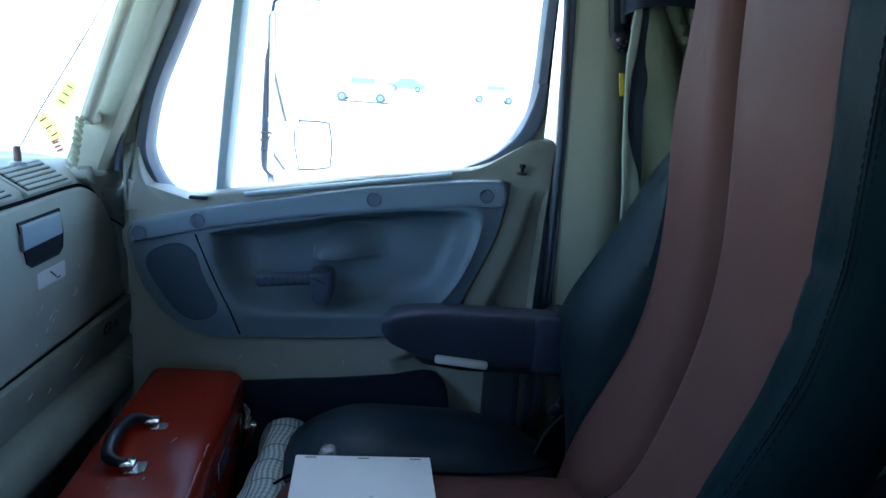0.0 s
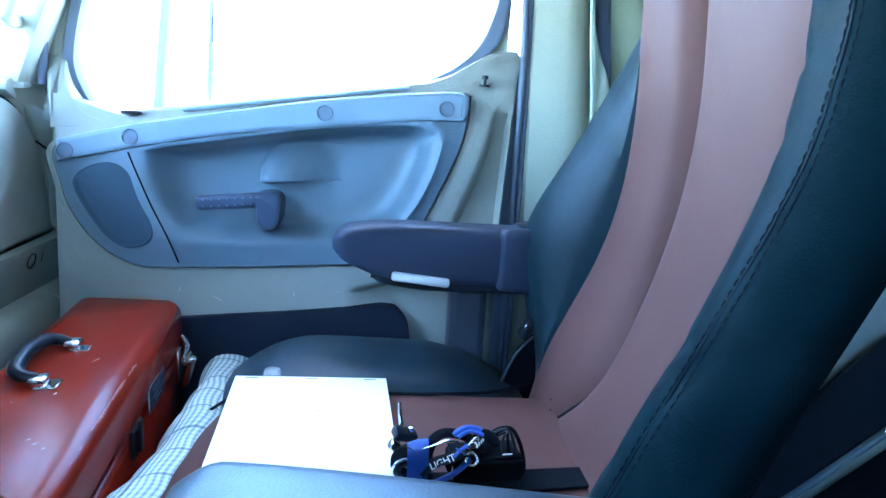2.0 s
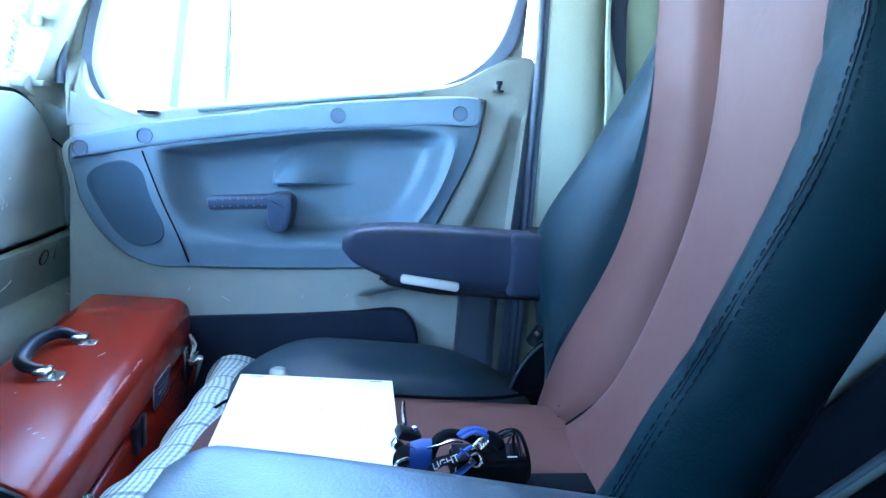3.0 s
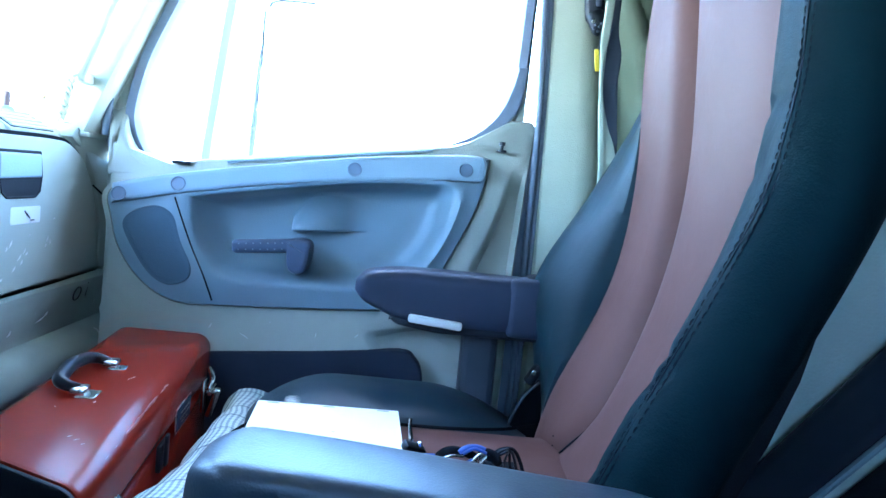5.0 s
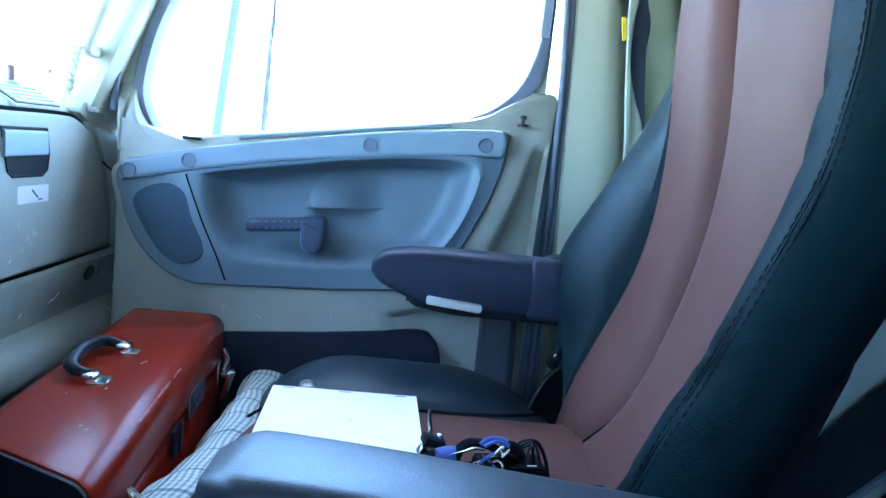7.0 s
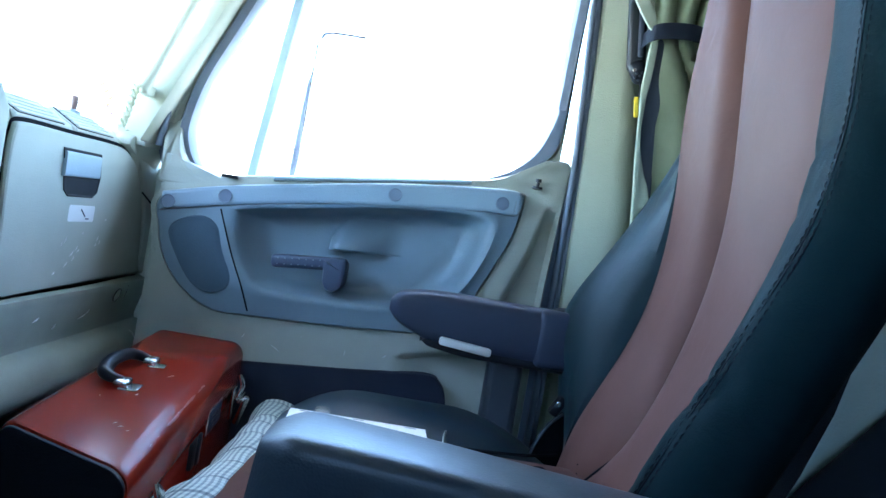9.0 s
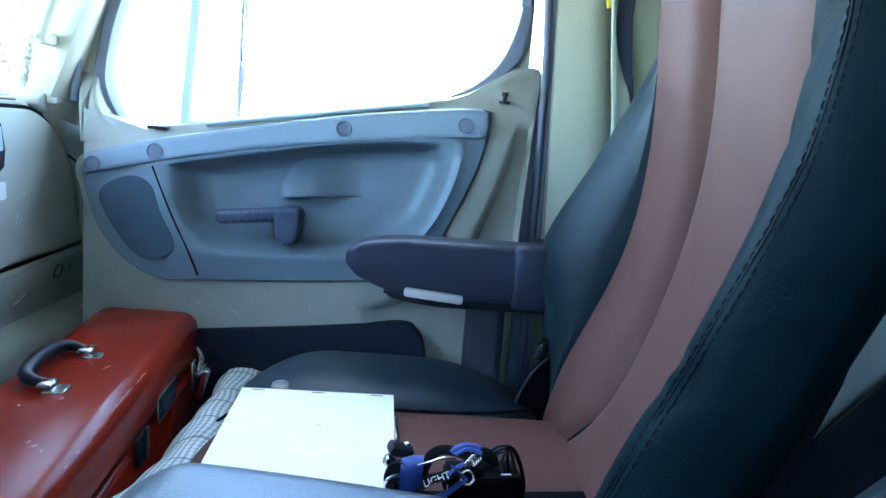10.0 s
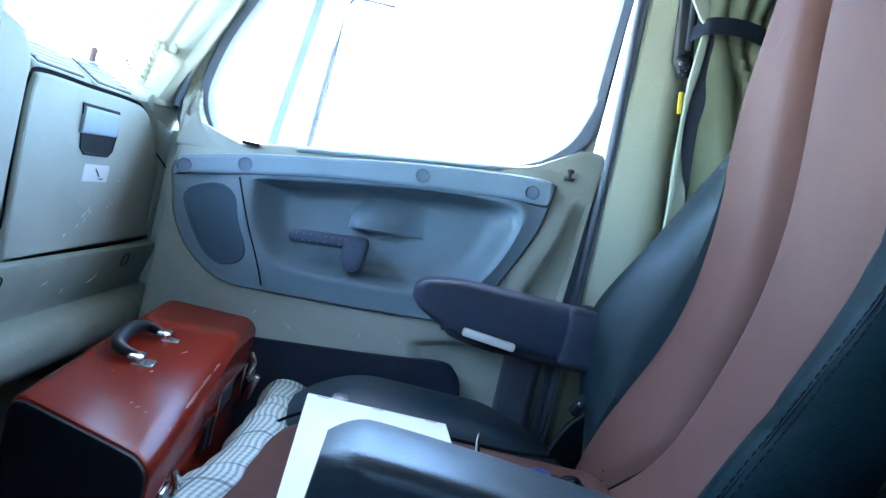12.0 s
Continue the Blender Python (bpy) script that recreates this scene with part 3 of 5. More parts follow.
cyl(0.0055, 0.006, (0.170, 1.116, 0.921), None, 14, bm=bm)
part("lock_knob", bm, BLACK_HANDLE, door, "small black lock knob")
# step of the sill under the glass with a small clip
part("sill_ledge", tube([on_door(x, z, -0.004) for x, z in curve([(-0.30, 0.842), (-0.18, 0.862), (0.05, 0.898)], 24)], 0.007, 8, flat=0.6), BAND, door, "pale sill ledge")
part("sill_clip", box((0.030, 0.010, 0.006), (-0.378, 1.108, 0.832), 0.002), DARK, door, "small dark clip on the sill")

# ---------- rubber seals between door and rear pillar ----------
for k, (dx, r) in enumerate(((0.0, 0.006), (0.014, 0.005))):
    pts = [(at(z, [(0.24, 0.232), (0.5, 0.236), (0.70, 0.234), (0.97, 0.232), (1.16, 0.220), (1.5, 0.198)]) + dx * 0.8, 1.128 + 0.006 * k, z) for z in np.linspace(0.26, 1.5, 30)]
    setting("trim_door_seal", tube(pts, r, 10), RUBBER, "dark rubber door seal along the pillar", "seal", True)
pts = [(at(z, [(0.85, -0.523), (0.99, -0.512), (1.10, -0.452), (1.5, -0.28)]), 1.135, z) for z in np.linspace(0.865, 1.5, 30)]
setting("trim_door_seal", tube(pts, 0.007, 10), RUBBER, "dark rubber door seal along the windshield pillar", "seal", True)

# ---------- dashboard ----------
dash = thing("dashboard", "beige moulded dashboard with glove box and air vents", "dashboard")


def dash_section(y):
    """Closed section of the dashboard at y: (x, z), from the lower lip over the face to the top."""
    bow = 0.02 * max(0, (y - 1.05) / 0.19) ** 2
    fx = -0.556 - bow
    return [(-1.20, 0.50), (-0.62, 0.50), (fx + 0.006, 0.612), (fx + 0.003, 0.63), (fx, 0.70), (fx - 0.002, 0.80), (fx - 0.006, 0.845), (fx - 0.016, 0.862),
            (fx - 0.045, 0.878), (fx - 0.15, 0.884), (-1.20, 0.888)]


ys = [-1.10, -0.6, 0.0, 0.4, 0.66, 0.9, 1.0, 1.06, 1.12, 1.18, 1.24]
rings = [[(a, y, b) for a, b in dash_section(y)] for y in ys]
part("dash_body", rings_mesh(rings), DASH, dash, "beige grained dash moulding")


def on_dash(a, b, d):
    """a: y, b: z, d metres behind the face."""
    return (-0.552 - d, a, b)


GLOVE = [(0.752, 0.79), (0.755, 0.835), (0.775, 0.848), (0.90, 0.848), (1.02, 0.848), (1.075, 0.842), (1.125, 0.812), (1.163, 0.756), (1.182, 0.69), (1.188, 0.633), (1.178, 0.6175), (1.0, 0.6135), (0.78, 0.6115), (0.763, 0.619), (0.757, 0.70)]
glove = part("glove_box_door", plate(anticlockwise(curve(GLOVE, 90, True)), on_dash, -0.005, 0.02, 0.004), DASH, dash, "scuffed beige glove box lid", smooth=False)
gap = anticlockwise(curve(GLOVE, 90, True))
loops = [[on_dash(a, b, 0.002) for a, b in inset(gap, i)] for i in (0.003, -0.0060)]
part("lid_gap", rings_mesh(loops, cap_start=False, cap_end=False), THREAD, dash, "dark gap round the lid", smooth=False)
# latch: rim, dark plate with the hollow's shade in its colour, and paddle
rec = [(0.872, 0.826), (0.982, 0.826), (0.988, 0.790), (0.984, 0.766), (0.972, 0.758), (0.900, 0.758), (0.888, 0.766)]
loops = [[on_dash(a, b, d) for a, b in inset(anticlockwise(rec), i)] for i, d in ((-0.002, -0.0045), (-0.001, -0.0066), (0.001, -0.0066), (0.002, -0.0058))]
part("latch_recess", rings_mesh(loops, cap_start=False), DARK, glove, "dark plate for the latch recess, shade in its colour")
part("latch_paddle", plate([(0.876, 0.786), (0.981, 0.788), (0.978, 0.823), (0.875, 0.823)], on_dash, -0.010, 0.008, 0.003), BAND, glove, "grey latch paddle")
st = part("warning_sticker", plate(rounded_rect(0.078, 0.026, 0.004), lambda a, b, d: on_dash(0.950 + a, 0.731 + b, d), -0.0052, 0.001, 0.0003), STICKER, glove, "small white sticker with a black arrow")
part("sticker_arrow", box((0.0006, 0.018, 0.002), (-0.5462, 0.953, 0.732), 0, turn=pose(0, 0, 0, -38, 0, 0)), INK, st)
part("sticker_bar", box((0.0006, 0.010, 0.0016), (-0.5462, 0.967, 0.723)), INK, st)
SCRATCH = material("scratch_white", (0.75, 0.75, 0.72), 0.7)
for y, z, ln, a in ((0.915, 0.690, 0.020, 60), (0.905, 0.684, 0.012, 66), (0.938, 0.668, 0.022, 40), (0.950, 0.676, 0.016, 52), (0.956, 0.672, 0.012, 35), (0.944, 0.660, 0.014, 50), (0.925, 0.652, 0.018, 42), (1.012, 0.690, 0.016, 62), (1.020, 0.684, 0.012, 70), (1.008, 0.680, 0.010, 55),
                    (1.03, 0.722, 0.008, 30), (0.962, 0.700, 0.007, 60), (0.895, 0.640, 0.012, 35)):
    d = Vector((0, math.cos(radians(a)), math.sin(radians(a)))) * ln / 2
    part("scratch", tube([Vector((-0.5478, y, z)) - d, Vector((-0.5473, y + 0.001, z)), Vector((-0.5478, y, z)) + d], [0.0004, 0.0016, 0.0005], 5), SCRATCH, glove)
# centre stack and divider strip towards the driver
part("centre_panel", plate([(-0.05, 0.60), (0.655, 0.606), (0.650, 0.94), (-0.05, 0.94)], lambda a, b, d: (-0.540 - d, a, b), -0.01, 0.06, 0.012), INSERT, dash, "blue-grey centre panel")
part("centre_joint", box((0.003, 0.66, 0.004), (-0.5298, 0.315, 0.784)), THREAD, dash, "dark joint across the centre panel")
part("divider_strip", plate([(0.664, 0.590), (0.742, 0.596), (0.742, 0.86), (0.720, 0.890), (0.664, 0.900)], on_dash, -0.006, 0.03, 0.008), DASH, dash, "beige strip between centre panel and glove box")
# end cap beside the door
part("end_cap", plate(curve([(1.197, 0.625), (1.191, 0.70), (1.172, 0.768), (1.133, 0.826), (1.085, 0.856), (1.115, 0.876), (1.20, 0.872), (1.262, 0.80), (1.27, 0.70), (1.27, 0.625)], 50, True), lambda a, b, d: (-0.552 - d - 0.25 * max(0, b - 0.80) ** 1.5, a, b), -0.0045, 0.03, 0.004), DASH, dash, "beige end cap beside the glove box")
part("loose_wire", tube(curve([(-0.545, 1.150, 0.775), (-0.534, 1.180, 0.752), (-0.528, 1.205, 0.728), (-0.528, 1.235, 0.700)], 14), 0.0016, 6), THREAD, dash, "thin black wire")
part("cap_ledge", box((0.080, 0.20, 0.010), (-0.574, 1.205, 0.862), 0.003, 2), DASH, dash, "ledge between dash and door")
# vents along the top edge
def on_vent(a, b, d):
    return (-0.566 - b * 0.86 - d * 0.5, a, 0.858 + b * 0.50 - d * 0.86)


for y0, y1 in ((0.785, 0.895), (0.938, 1.048)):
    v = part("vent", plate([(y0 - 0.010, -0.006), (y1 + 0.010, -0.006), (y1 + 0.010, 0.058), (y0 - 0.010, 0.058)], on_vent, -0.002, 0.010, 0.003), DASH, dash, "beige defroster vent")
    # no opening: a black plate gives the gaps their shade
    part("vent_bed", plate([(y0 - 0.002, 0), (y1 + 0.002, 0), (y1 + 0.002, 0.052), (y0 - 0.002, 0.052)], on_vent, -0.003, 0.004, 0.0005), THREAD, v, "black bed plate, shade between the slats in its colour")
    for k in range(5):
        f = 0.0012 + k * 0.0102
        part("slat", plate([(y0, f), (y1, f), (y1, f + 0.0068), (y0, f + 0.0068)], on_vent, -0.0055, 0.004, 0.001), DASH, v)
# lower dash: knee panel and rolled lip
rings = []
for y in np.linspace(0.675, 1.235, 24):
    e = 0.03 * max(0, (0.72 - y) / 0.05) ** 2
    rings.append([(-0.70, y, 0.20), (-0.60, y, 0.30), (-0.580, y, 0.44), (-0.536 - e, y, 0.458), (-0.517 - e, y, 0.463), (-0.505 - e, y, 0.474), (-0.500 - e, y, 0.489), (-0.503 - e, y, 0.506), (-0.513 - e, y, 0.520), (-0.530 - e, y, 0.529), (-0.550 - e, y, 0.531),
                  (-0.5515 - e, y, 0.540), (-0.536 - e, y, 0.600), (-0.5385 - e, y, 0.609), (-0.552 - e, y, 0.6150), (-0.70, y, 0.6150)])
part("knee_panel", rings_mesh(rings), KNEE_SHADED, dash, "worn beige knee panel with a rolled lip, shade in its colour")
# dark rings: colour stands in for shade in the screw holes
for y in (0.742, 1.100):
    loops = [[(-0.5385 - d + 0.258 * r * math.sin(a), y + r * math.cos(a), 0.588 + r * math.sin(a)) for a in (2 * math.pi * k / 20 for k in range(20))] for r, d in ((0.0125, 0.004), (0.0125, -0.001), (0.0115, -0.0012), (0.0105, 0.009), (0.004, 0.009))]
    part("screw_well", rings_mesh(loops), DARK, dash, "dark screw ring, the hole's shade in its colour")
for y in (1.135,):
    part("panel_seam", tube([(-0.5365, y, 0.603), (-0.5385, y, 0.590), (-0.5415, y, 0.578)], 0.0007, 6), THREAD, dash, "thin upright seam")
for y, z, ln, a in ((1.00, 0.562, 0.024, 18), (1.012, 0.568, 0.012, 40), (0.86, 0.575, 0.014, 25), (0.92, 0.556, 0.010, 60)):
    d = Vector((0.258 * math.sin(radians(a)), math.cos(radians(a)), math.sin(radians(a)))) * ln / 2
    part("scratch", tube([Vector((-0.5357 - 0.258 * (0.60 - z), y, z)) - d, Vector((-0.5353 - 0.258 * (0.60 - z), y + 0.001, z)), Vector((-0.5357 - 0.258 * (0.60 - z), y, z)) + d], [0.0004, 0.0014, 0.0005], 5), SCRATCH, dash)
# small post on top of the dash
post = thing("dash_post", "small brown-grey knob on a grey foot on the dashboard", "knob")
part("foot", cyl(0.012, 0.012, (-0.612, 1.0, 0.886), None, 16, 0.004), BAND, post)
part("knob", cyl(0.0055, 0.026, (-0.612, 1.0, 0.902), None, 14, 0.003), material("knob_red_brown", (0.22, 0.14, 0.12), 0.5), post, "brown-grey knob")

# ---------- grab handle and rope on the pillar ----------
grab = thing("grab_handle", "pale plastic grab handle along the windshield pillar", "handle")
hz = np.linspace(0.955, 1.42, 16)
pts = [(-0.584 + 0.41 * (z - 0.85), 1.075 - 0.012 * math.sin(math.pi * (z - 0.955) / 0.465), z) for z in hz]
part("grip", tube(pts, 0.0115, 12), PILLAR, grab)
for p in (pts[0], pts[-1]):
    part("mount", box((0.022, 0.038, 0.020), (p[0], p[1] + 0.016, p[2]), 0.007, 2), PILLAR, grab)
rope = thing("rope", "short frayed pale rope tied to the grab handle", "rope")
for k in range(2):
    pts = []
    for t in np.linspace(0, 1, 40):
        a = t * 22 + k * math.pi
        z = 0.958 - 0.075 * t
        pts.append((-0.545 - 0.010 * t + 0.0042 * math.cos(a), 1.060 + 0.0042 * math.sin(a) - 0.01 * t, z))
    part("strand", tube(pts, 0.0036, 7), ROPE, rope)
random.seed(4)
for k in range(7):
    a = random.uniform(0, 6.28)
    part("frayed_end", tube([(-0.555, 1.05, 0.884), (-0.555 + 0.008 * math.cos(a), 1.05 + 0.008 * math.sin(a), 0.877), (-0.555 + 0.017 * math.cos(a), 1.05 + 0.013 * math.sin(a), 0.878)], 0.0012, 5), ROPE, rope)

# ---------- passenger seat ----------
seat = thing("passenger_seat", "high-backed truck seat in maroon and blue-black leatherette with armrests", "seat")
BACK_X = [(0.46, 0.240), (0.50, 0.246), (0.555, 0.254), (0.60, 0.270), (0.64, 0.288), (0.70, 0.312), (0.76, 0.326), (0.83, 0.335), (0.90, 0.337), (1.00, 0.331), (1.10, 0.322), (1.25, 0.315), (1.40, 0.325)]
CREST_X = [(0.50, 0.155), (0.60, 0.188), (0.66, 0.211), (0.72, 0.238), (0.81, 0.277), (0.87, 0.299), (0.94, 0.308), (0.99, 0.306), (1.10, 0.300), (1.25, 0.300), (1.40, 0.315)]
NEAR_IN = [(0.50, 0.490), (0.62, 0.487), (0.72, 0.476), (0.83, 0.462), (0.92, 0.450), (1.02, 0.446), (1.40, 0.450)]
FAR_IN = [(0.50, 0.860), (0.60, 0.845), (0.75, 0.836), (0.95, 0.842), (1.01, 0.848), (1.07, 0.825), (1.14, 0.790), (1.25, 0.765), (1.40, 0.76)]
GROOVE = [(0.47, 0.800), (0.516, 0.742), (0.557, 0.683), (0.595, 0.648), (0.63, 0.645), (0.70, 0.656), (0.78, 0.650), (0.88, 0.648), (1.00, 0.652), (1.40, 0.660)]
ZS = np.linspace(0.47, 1.42, 76)


def smooth_at(z, table, w=0.03):
    return sum(at(z + d * w, table) for d in (-1, -0.5, 0, 0.5, 1)) / 5


def back_panel(near_edge, far_edge, near_roll, far_roll):
    """A padded upright panel between two seams; each roll is (width, depth) of the rounding into its seam."""
    bm = bmesh.new()
    rows = []
    us = [0, 0.01, 0.025, 0.05, 0.08, 0.12, 0.17, 0.24, 0.33, 0.5, 0.67, 0.76, 0.83, 0.88, 0.92, 0.95, 0.975, 0.99, 1]
    for z in ZS:
        row = []
        y0, y1 = smooth_at(z, near_edge), smooth_at(z, far_edge)
        fade = min(1.0, max(0.15, (z - 0.55) / 0.16))
        for u in us:
            y = y0 + (y1 - y0) * u
            d = 0.008 * (1 - (2 * u - 1) ** 4)
            for dist, (w, depth) in ((y - y0, near_roll), (y1 - y, far_roll)):
                if dist < w:
                    d -= depth * fade * (1 - dist / w) ** 2.2
            d += 0.0012 * noise.noise((y * 9, z * 7, 3))
            row.append(bm.verts.new((smooth_at(z, BACK_X) - d, y, z)))
        rows.append(row)
    for a, b in zip(rows, rows[1:]):
        for i in range(len(us) - 1):
            bm.faces.new((a[i], a[i + 1], b[i + 1], b[i]))
    return bm


part("back_panel", back_panel([(z, y - 0.025) for z, y in NEAR_IN], GROOVE, (0.02, 0.004), (0.009, 0.013)), MAROON, seat, "smooth maroon back panel")
part("back_panel", back_panel(GROOVE, [(z, y + 0.025) for z, y in FAR_IN], (0.055, 0.034), (0.02, 0.004)), MAROON, seat, "smooth maroon back panel with a deep roll at the seam")
part("groove_bed", tube([(smooth_at(z, BACK_X) + 0.013, smooth_at(z, GROOVE), z) for z in ZS[8:]], 0.008, 8), THREAD, seat, "dark seam bed")


def bolster(y_crest, y_in, side, crest, top_z, thick, soften, puckers):
    """A side wing of the backrest: crest line, round inner slope to the panel and outer side. side: -1 towards the driver, 1 towards the door."""
    rings = []
    for z in np.linspace(0.44, top_z, 96):
        xc = smooth_at(z, crest, 0.02)
        xb = smooth_at(z, BACK_X)
        yi = smooth_at(z, y_in)
        t = max(0.0, (z - (top_z - 0.10)) / 0.10)
        xc = xc + (xb + 0.012 - xc) * t**2 * soften
        yc = y_crest + (yi + side * 0.02 - y_crest) * t**2 * soften
        w = (yc - yi) * side
        dx = xc - xb
        prof = [(xb + 0.03, yi), (xb + 0.012, yi), (xb + 0.001, yi + side * 0.001), (xb - 0.006 + dx * 0.16, yi + side * w * 0.05), (xb - 0.005 + dx * 0.38, yi + side * w * 0.16), (xb - 0.003 + dx * 0.62, yi + side * w * 0.34),
                (xb + dx * 0.82, yi + side * w * 0.56), (xc + 0.0035, yi + side * w * 0.76), (xc + 0.001, yi + side * w * 0.88), (xc, yc), (xc + 0.0015, yc + side * 0.006), (xc + 0.005, yc + side * 0.012),
                (xc + 0.012, yc + side * 0.019), (xc + 0.024, yc + side * 0.026), (xc + 0.042, yc + side * 0.030), (xc + thick * 0.8, yc + side * 0.026), (xc + thick * 0.97, yc + side * 0.012),
                (xc + thick, yc - side * 0.02), (max(xc + thick, xb + 0.03), yi)]
        ring = []
        for k, (x, y) in enumerate(prof):
            dent = 0.0
            if 3 <= k <= 14:
                for pz, pk, depth in puckers:
                    # a short fold that runs down and inwards from the seam
                    q = (z - pz - 0.006 * (k - 9)) / 0.006
                    dent += depth * math.exp(-q * q) * max(0.0, 1 - abs(k - pk) / 4)
                dent += 0.0014 * noise.noise((x * 14, y * 18, z * 16))
            ring.append((x + dent, y, z))
        rings.append(ring)
    return rings_mesh(rings)


PUCKERS = ((0.727, 9, 0.010), (0.748, 7, 0.005), (0.655, 6, 0.0025), (0.60, 8, 0.004), (0.955, 5, 0.006), (0.90, 4, 0.003))
near = part("side_bolster", bolster(0.372, NEAR_IN, -1, CREST_X, 1.42, 0.082, 0.0, PUCKERS), BLACK_LEATHER, seat, "blue-black padded side wing with twin stitching")
FAR_CREST = [(0.44, 0.272), (0.48, 0.264), (0.525, 0.252), (0.60, 0.238), (0.66, 0.225), (0.70, 0.226), (0.75, 0.244), (0.82, 0.286), (0.91, 0.331), (1.00, 0.360), (1.04, 0.372)]
# far wing: same leather, with the light on it painted in
part("side_bolster", bolster(0.975, FAR_IN, 1, FAR_CREST, 1.010, 0.055, 1.0, ((0.99, 4, 0.005), (0.50, 6, 0.004))), LIT_LEATHER, seat, "blue-black padded side wing, its light put into colour and sheen")


# double stitching down the near wing
def seam_point(z, off):
    return (smooth_at(z, CREST_X, 0.02) + off[0], 0.372 + off[1], z)


for off in ((0.0006, 0.0045), (0.0016, -0.0050)):
    part("seam_line", tube([seam_point(z, off) for z in np.linspace(0.56, 1.40, 80)], 0.0003, 6), THREAD, near, "dark seam")
    for z in np.arange(0.57, 1.09, 0.0070):
        a, b = Vector(seam_point(z, (off[0] - 0.0010, off[1] - 0.0012))), Vector(seam_point(z + 0.0046, (off[0] - 0.0010, off[1] - 0.0012)))
        part("stitch", tube([a, (a + b) / 2 - Vector((0.0006, 0, 0)), b], 0.0005, 4), THREAD, near)
part("seam_line", tube([seam_point(z, (-0.0002, -0.0005)) for z in np.linspace(0.56, 1.40, 80)], 0.0005, 6), THREAD, near, "dark seam")
# back shell
rings = []
for z in np.linspace(0.40, 1.42, 20):
    xb = at(z, BACK_X)
    ye = at(z, [(0.4, 0.985), (0.90, 0.965), (0.98, 0.80), (1.10, 0.77), (1.25, 0.74), (1.42, 0.73)])
    rings.append([(xb + 0.020, 0.42, z), (xb + 0.020, ye, z), (xb + 0.05, ye, z), (xb + 0.06, ye - 0.08, z), (xb + 0.06, 0.47, z), (xb + 0.05, 0.42, z)])
part("back_shell", rings_mesh(rings), DARK, seat, "dark back shell")

# cushion: maroon middle, blue-black outer wings
CUSHION_Z = 0.505


def cushion_part(y0, y1, crown, edge, x0=-0.205, x1=0.275, lift=0.0, tail=0.0):
    rings = []
    for u in np.linspace(0, 1, 26):
        x = x0 + (x1 - x0) * u
        nose = max(0.0, 1 - u / 0.30)
        drop = 0.055 * nose**2.2 + tail * max(0.0, (u - 0.62) / 0.38) ** 1.8
        ring = []
        for v in np.linspace(0, 1, 19):
            e = abs(2 * v - 1)
            z = CUSHION_Z + lift + crown * (1 - e**2.5) - edge * max(0, e - 0.8) ** 2 / 0.04 - drop + 0.0015 * noise.noise((x * 12, v * 4, 2))
            ring.append((x, y0 + (y1 - y0) * v, z))
        ring += [(x, y1, 0.36), (x, y0, 0.36)]
        rings.append(ring)
    return rings_mesh(rings)


part("cushion_panel", cushion_part(0.44, 0.84, 0.006, 0.006), MAROON, seat, "smooth maroon cushion")
part("cushion_wing", cushion_part(0.824, 1.045, 0.032, 0.028, -0.19, 0.235, -0.010, 0.060), LIT_CUSHION, seat, "rounded blue-black cushion wing")
part("cushion_wing", cushion_part(0.335, 0.446, 0.020, 0.020, -0.20, 0.21, 0.002), BLACK_LEATHER, seat, "rounded blue-black cushion wing")
part("cushion_piping", tube(curve([(-0.20, 0.828, 0.465), (-0.14, 0.826, 0.500), (0.0, 0.824, 0.507), (0.10, 0.826, 0.507), (0.18, 0.838, 0.508), (0.235, 0.872, 0.506)], 28), 0.0022, 6), THREAD, seat, "dark piping")
part("seat_base", box((0.40, 0.56, 0.20), (0.02, 0.67, 0.265), 0.02), DARK, seat, "dark seat pedestal")
# fold where the seam runs out above the cushion: its shade drawn as a dark tube
part("crease", tube([(smooth_at(z, BACK_X) + 0.0002 + 0.006 * max(0.0, (z - 0.56) / 0.05), smooth_at(z, GROOVE), z) for z in np.linspace(0.500, 0.595, 12)], [0.0008 + 0.0006 * math.sin(math.pi * k / 11) for k in range(12)], 6), THREAD, seat, "dark line painting the fold's shade")
for y, z in ((0.780, 0.526), (0.772, 0.516)):
    part("pin_hole", cyl(0.0008, 0.0016, (at(z, BACK_X) - 0.0078, y, z), pose(0, 0, 0, 0, 90, 0), 10), THREAD, seat, "tiny dark pin hole")


def armrest(y0, y1, z_top, x_tip, x_end, thick, tip_drop, square=0.45):
    """Padded armrest with a tapered nose: sections along x."""
    rings = []
    for u in (0, 0.003, 0.009, 0.018, 0.03, 0.045, 0.06, 0.08, 0.11, 0.15, 0.2, 0.25, 0.3, 0.36, 0.45, 0.6, 0.8, 1):
        x = x_tip + (x_end - x_tip) * u
        nose = max(0.0, 1 - u / 0.35)
        round_in = max(0.0, 1 - u / 0.07) ** 2
        hi = z_top - tip_drop * 0.35 * nose**2.2 - 0.010 * round_in
        lo = z_top - thick + tip_drop * nose**1.4 + 0.008 * round_in
        w, yc, h, zc = (y1 - y0) / 2 * (1 - 0.38 * round_in), (y0 + y1) / 2, (hi - lo) / 2, (hi + lo) / 2
        rings.append([(x, yc + w * math.copysign(abs(math.cos(a)) ** square, math.cos(a)), zc + h * math.copysign(abs(math.sin(a)) ** square, math.sin(a))) for a in (2 * math.pi * k / 28 for k in range(28))])
    return rings_mesh(rings)


far_arm = part("armrest", armrest(0.945, 1.015, 0.706, -0.050, 0.250, 0.090, 0.040), FAR_ARM, seat, "dark padded armrest, folded down")
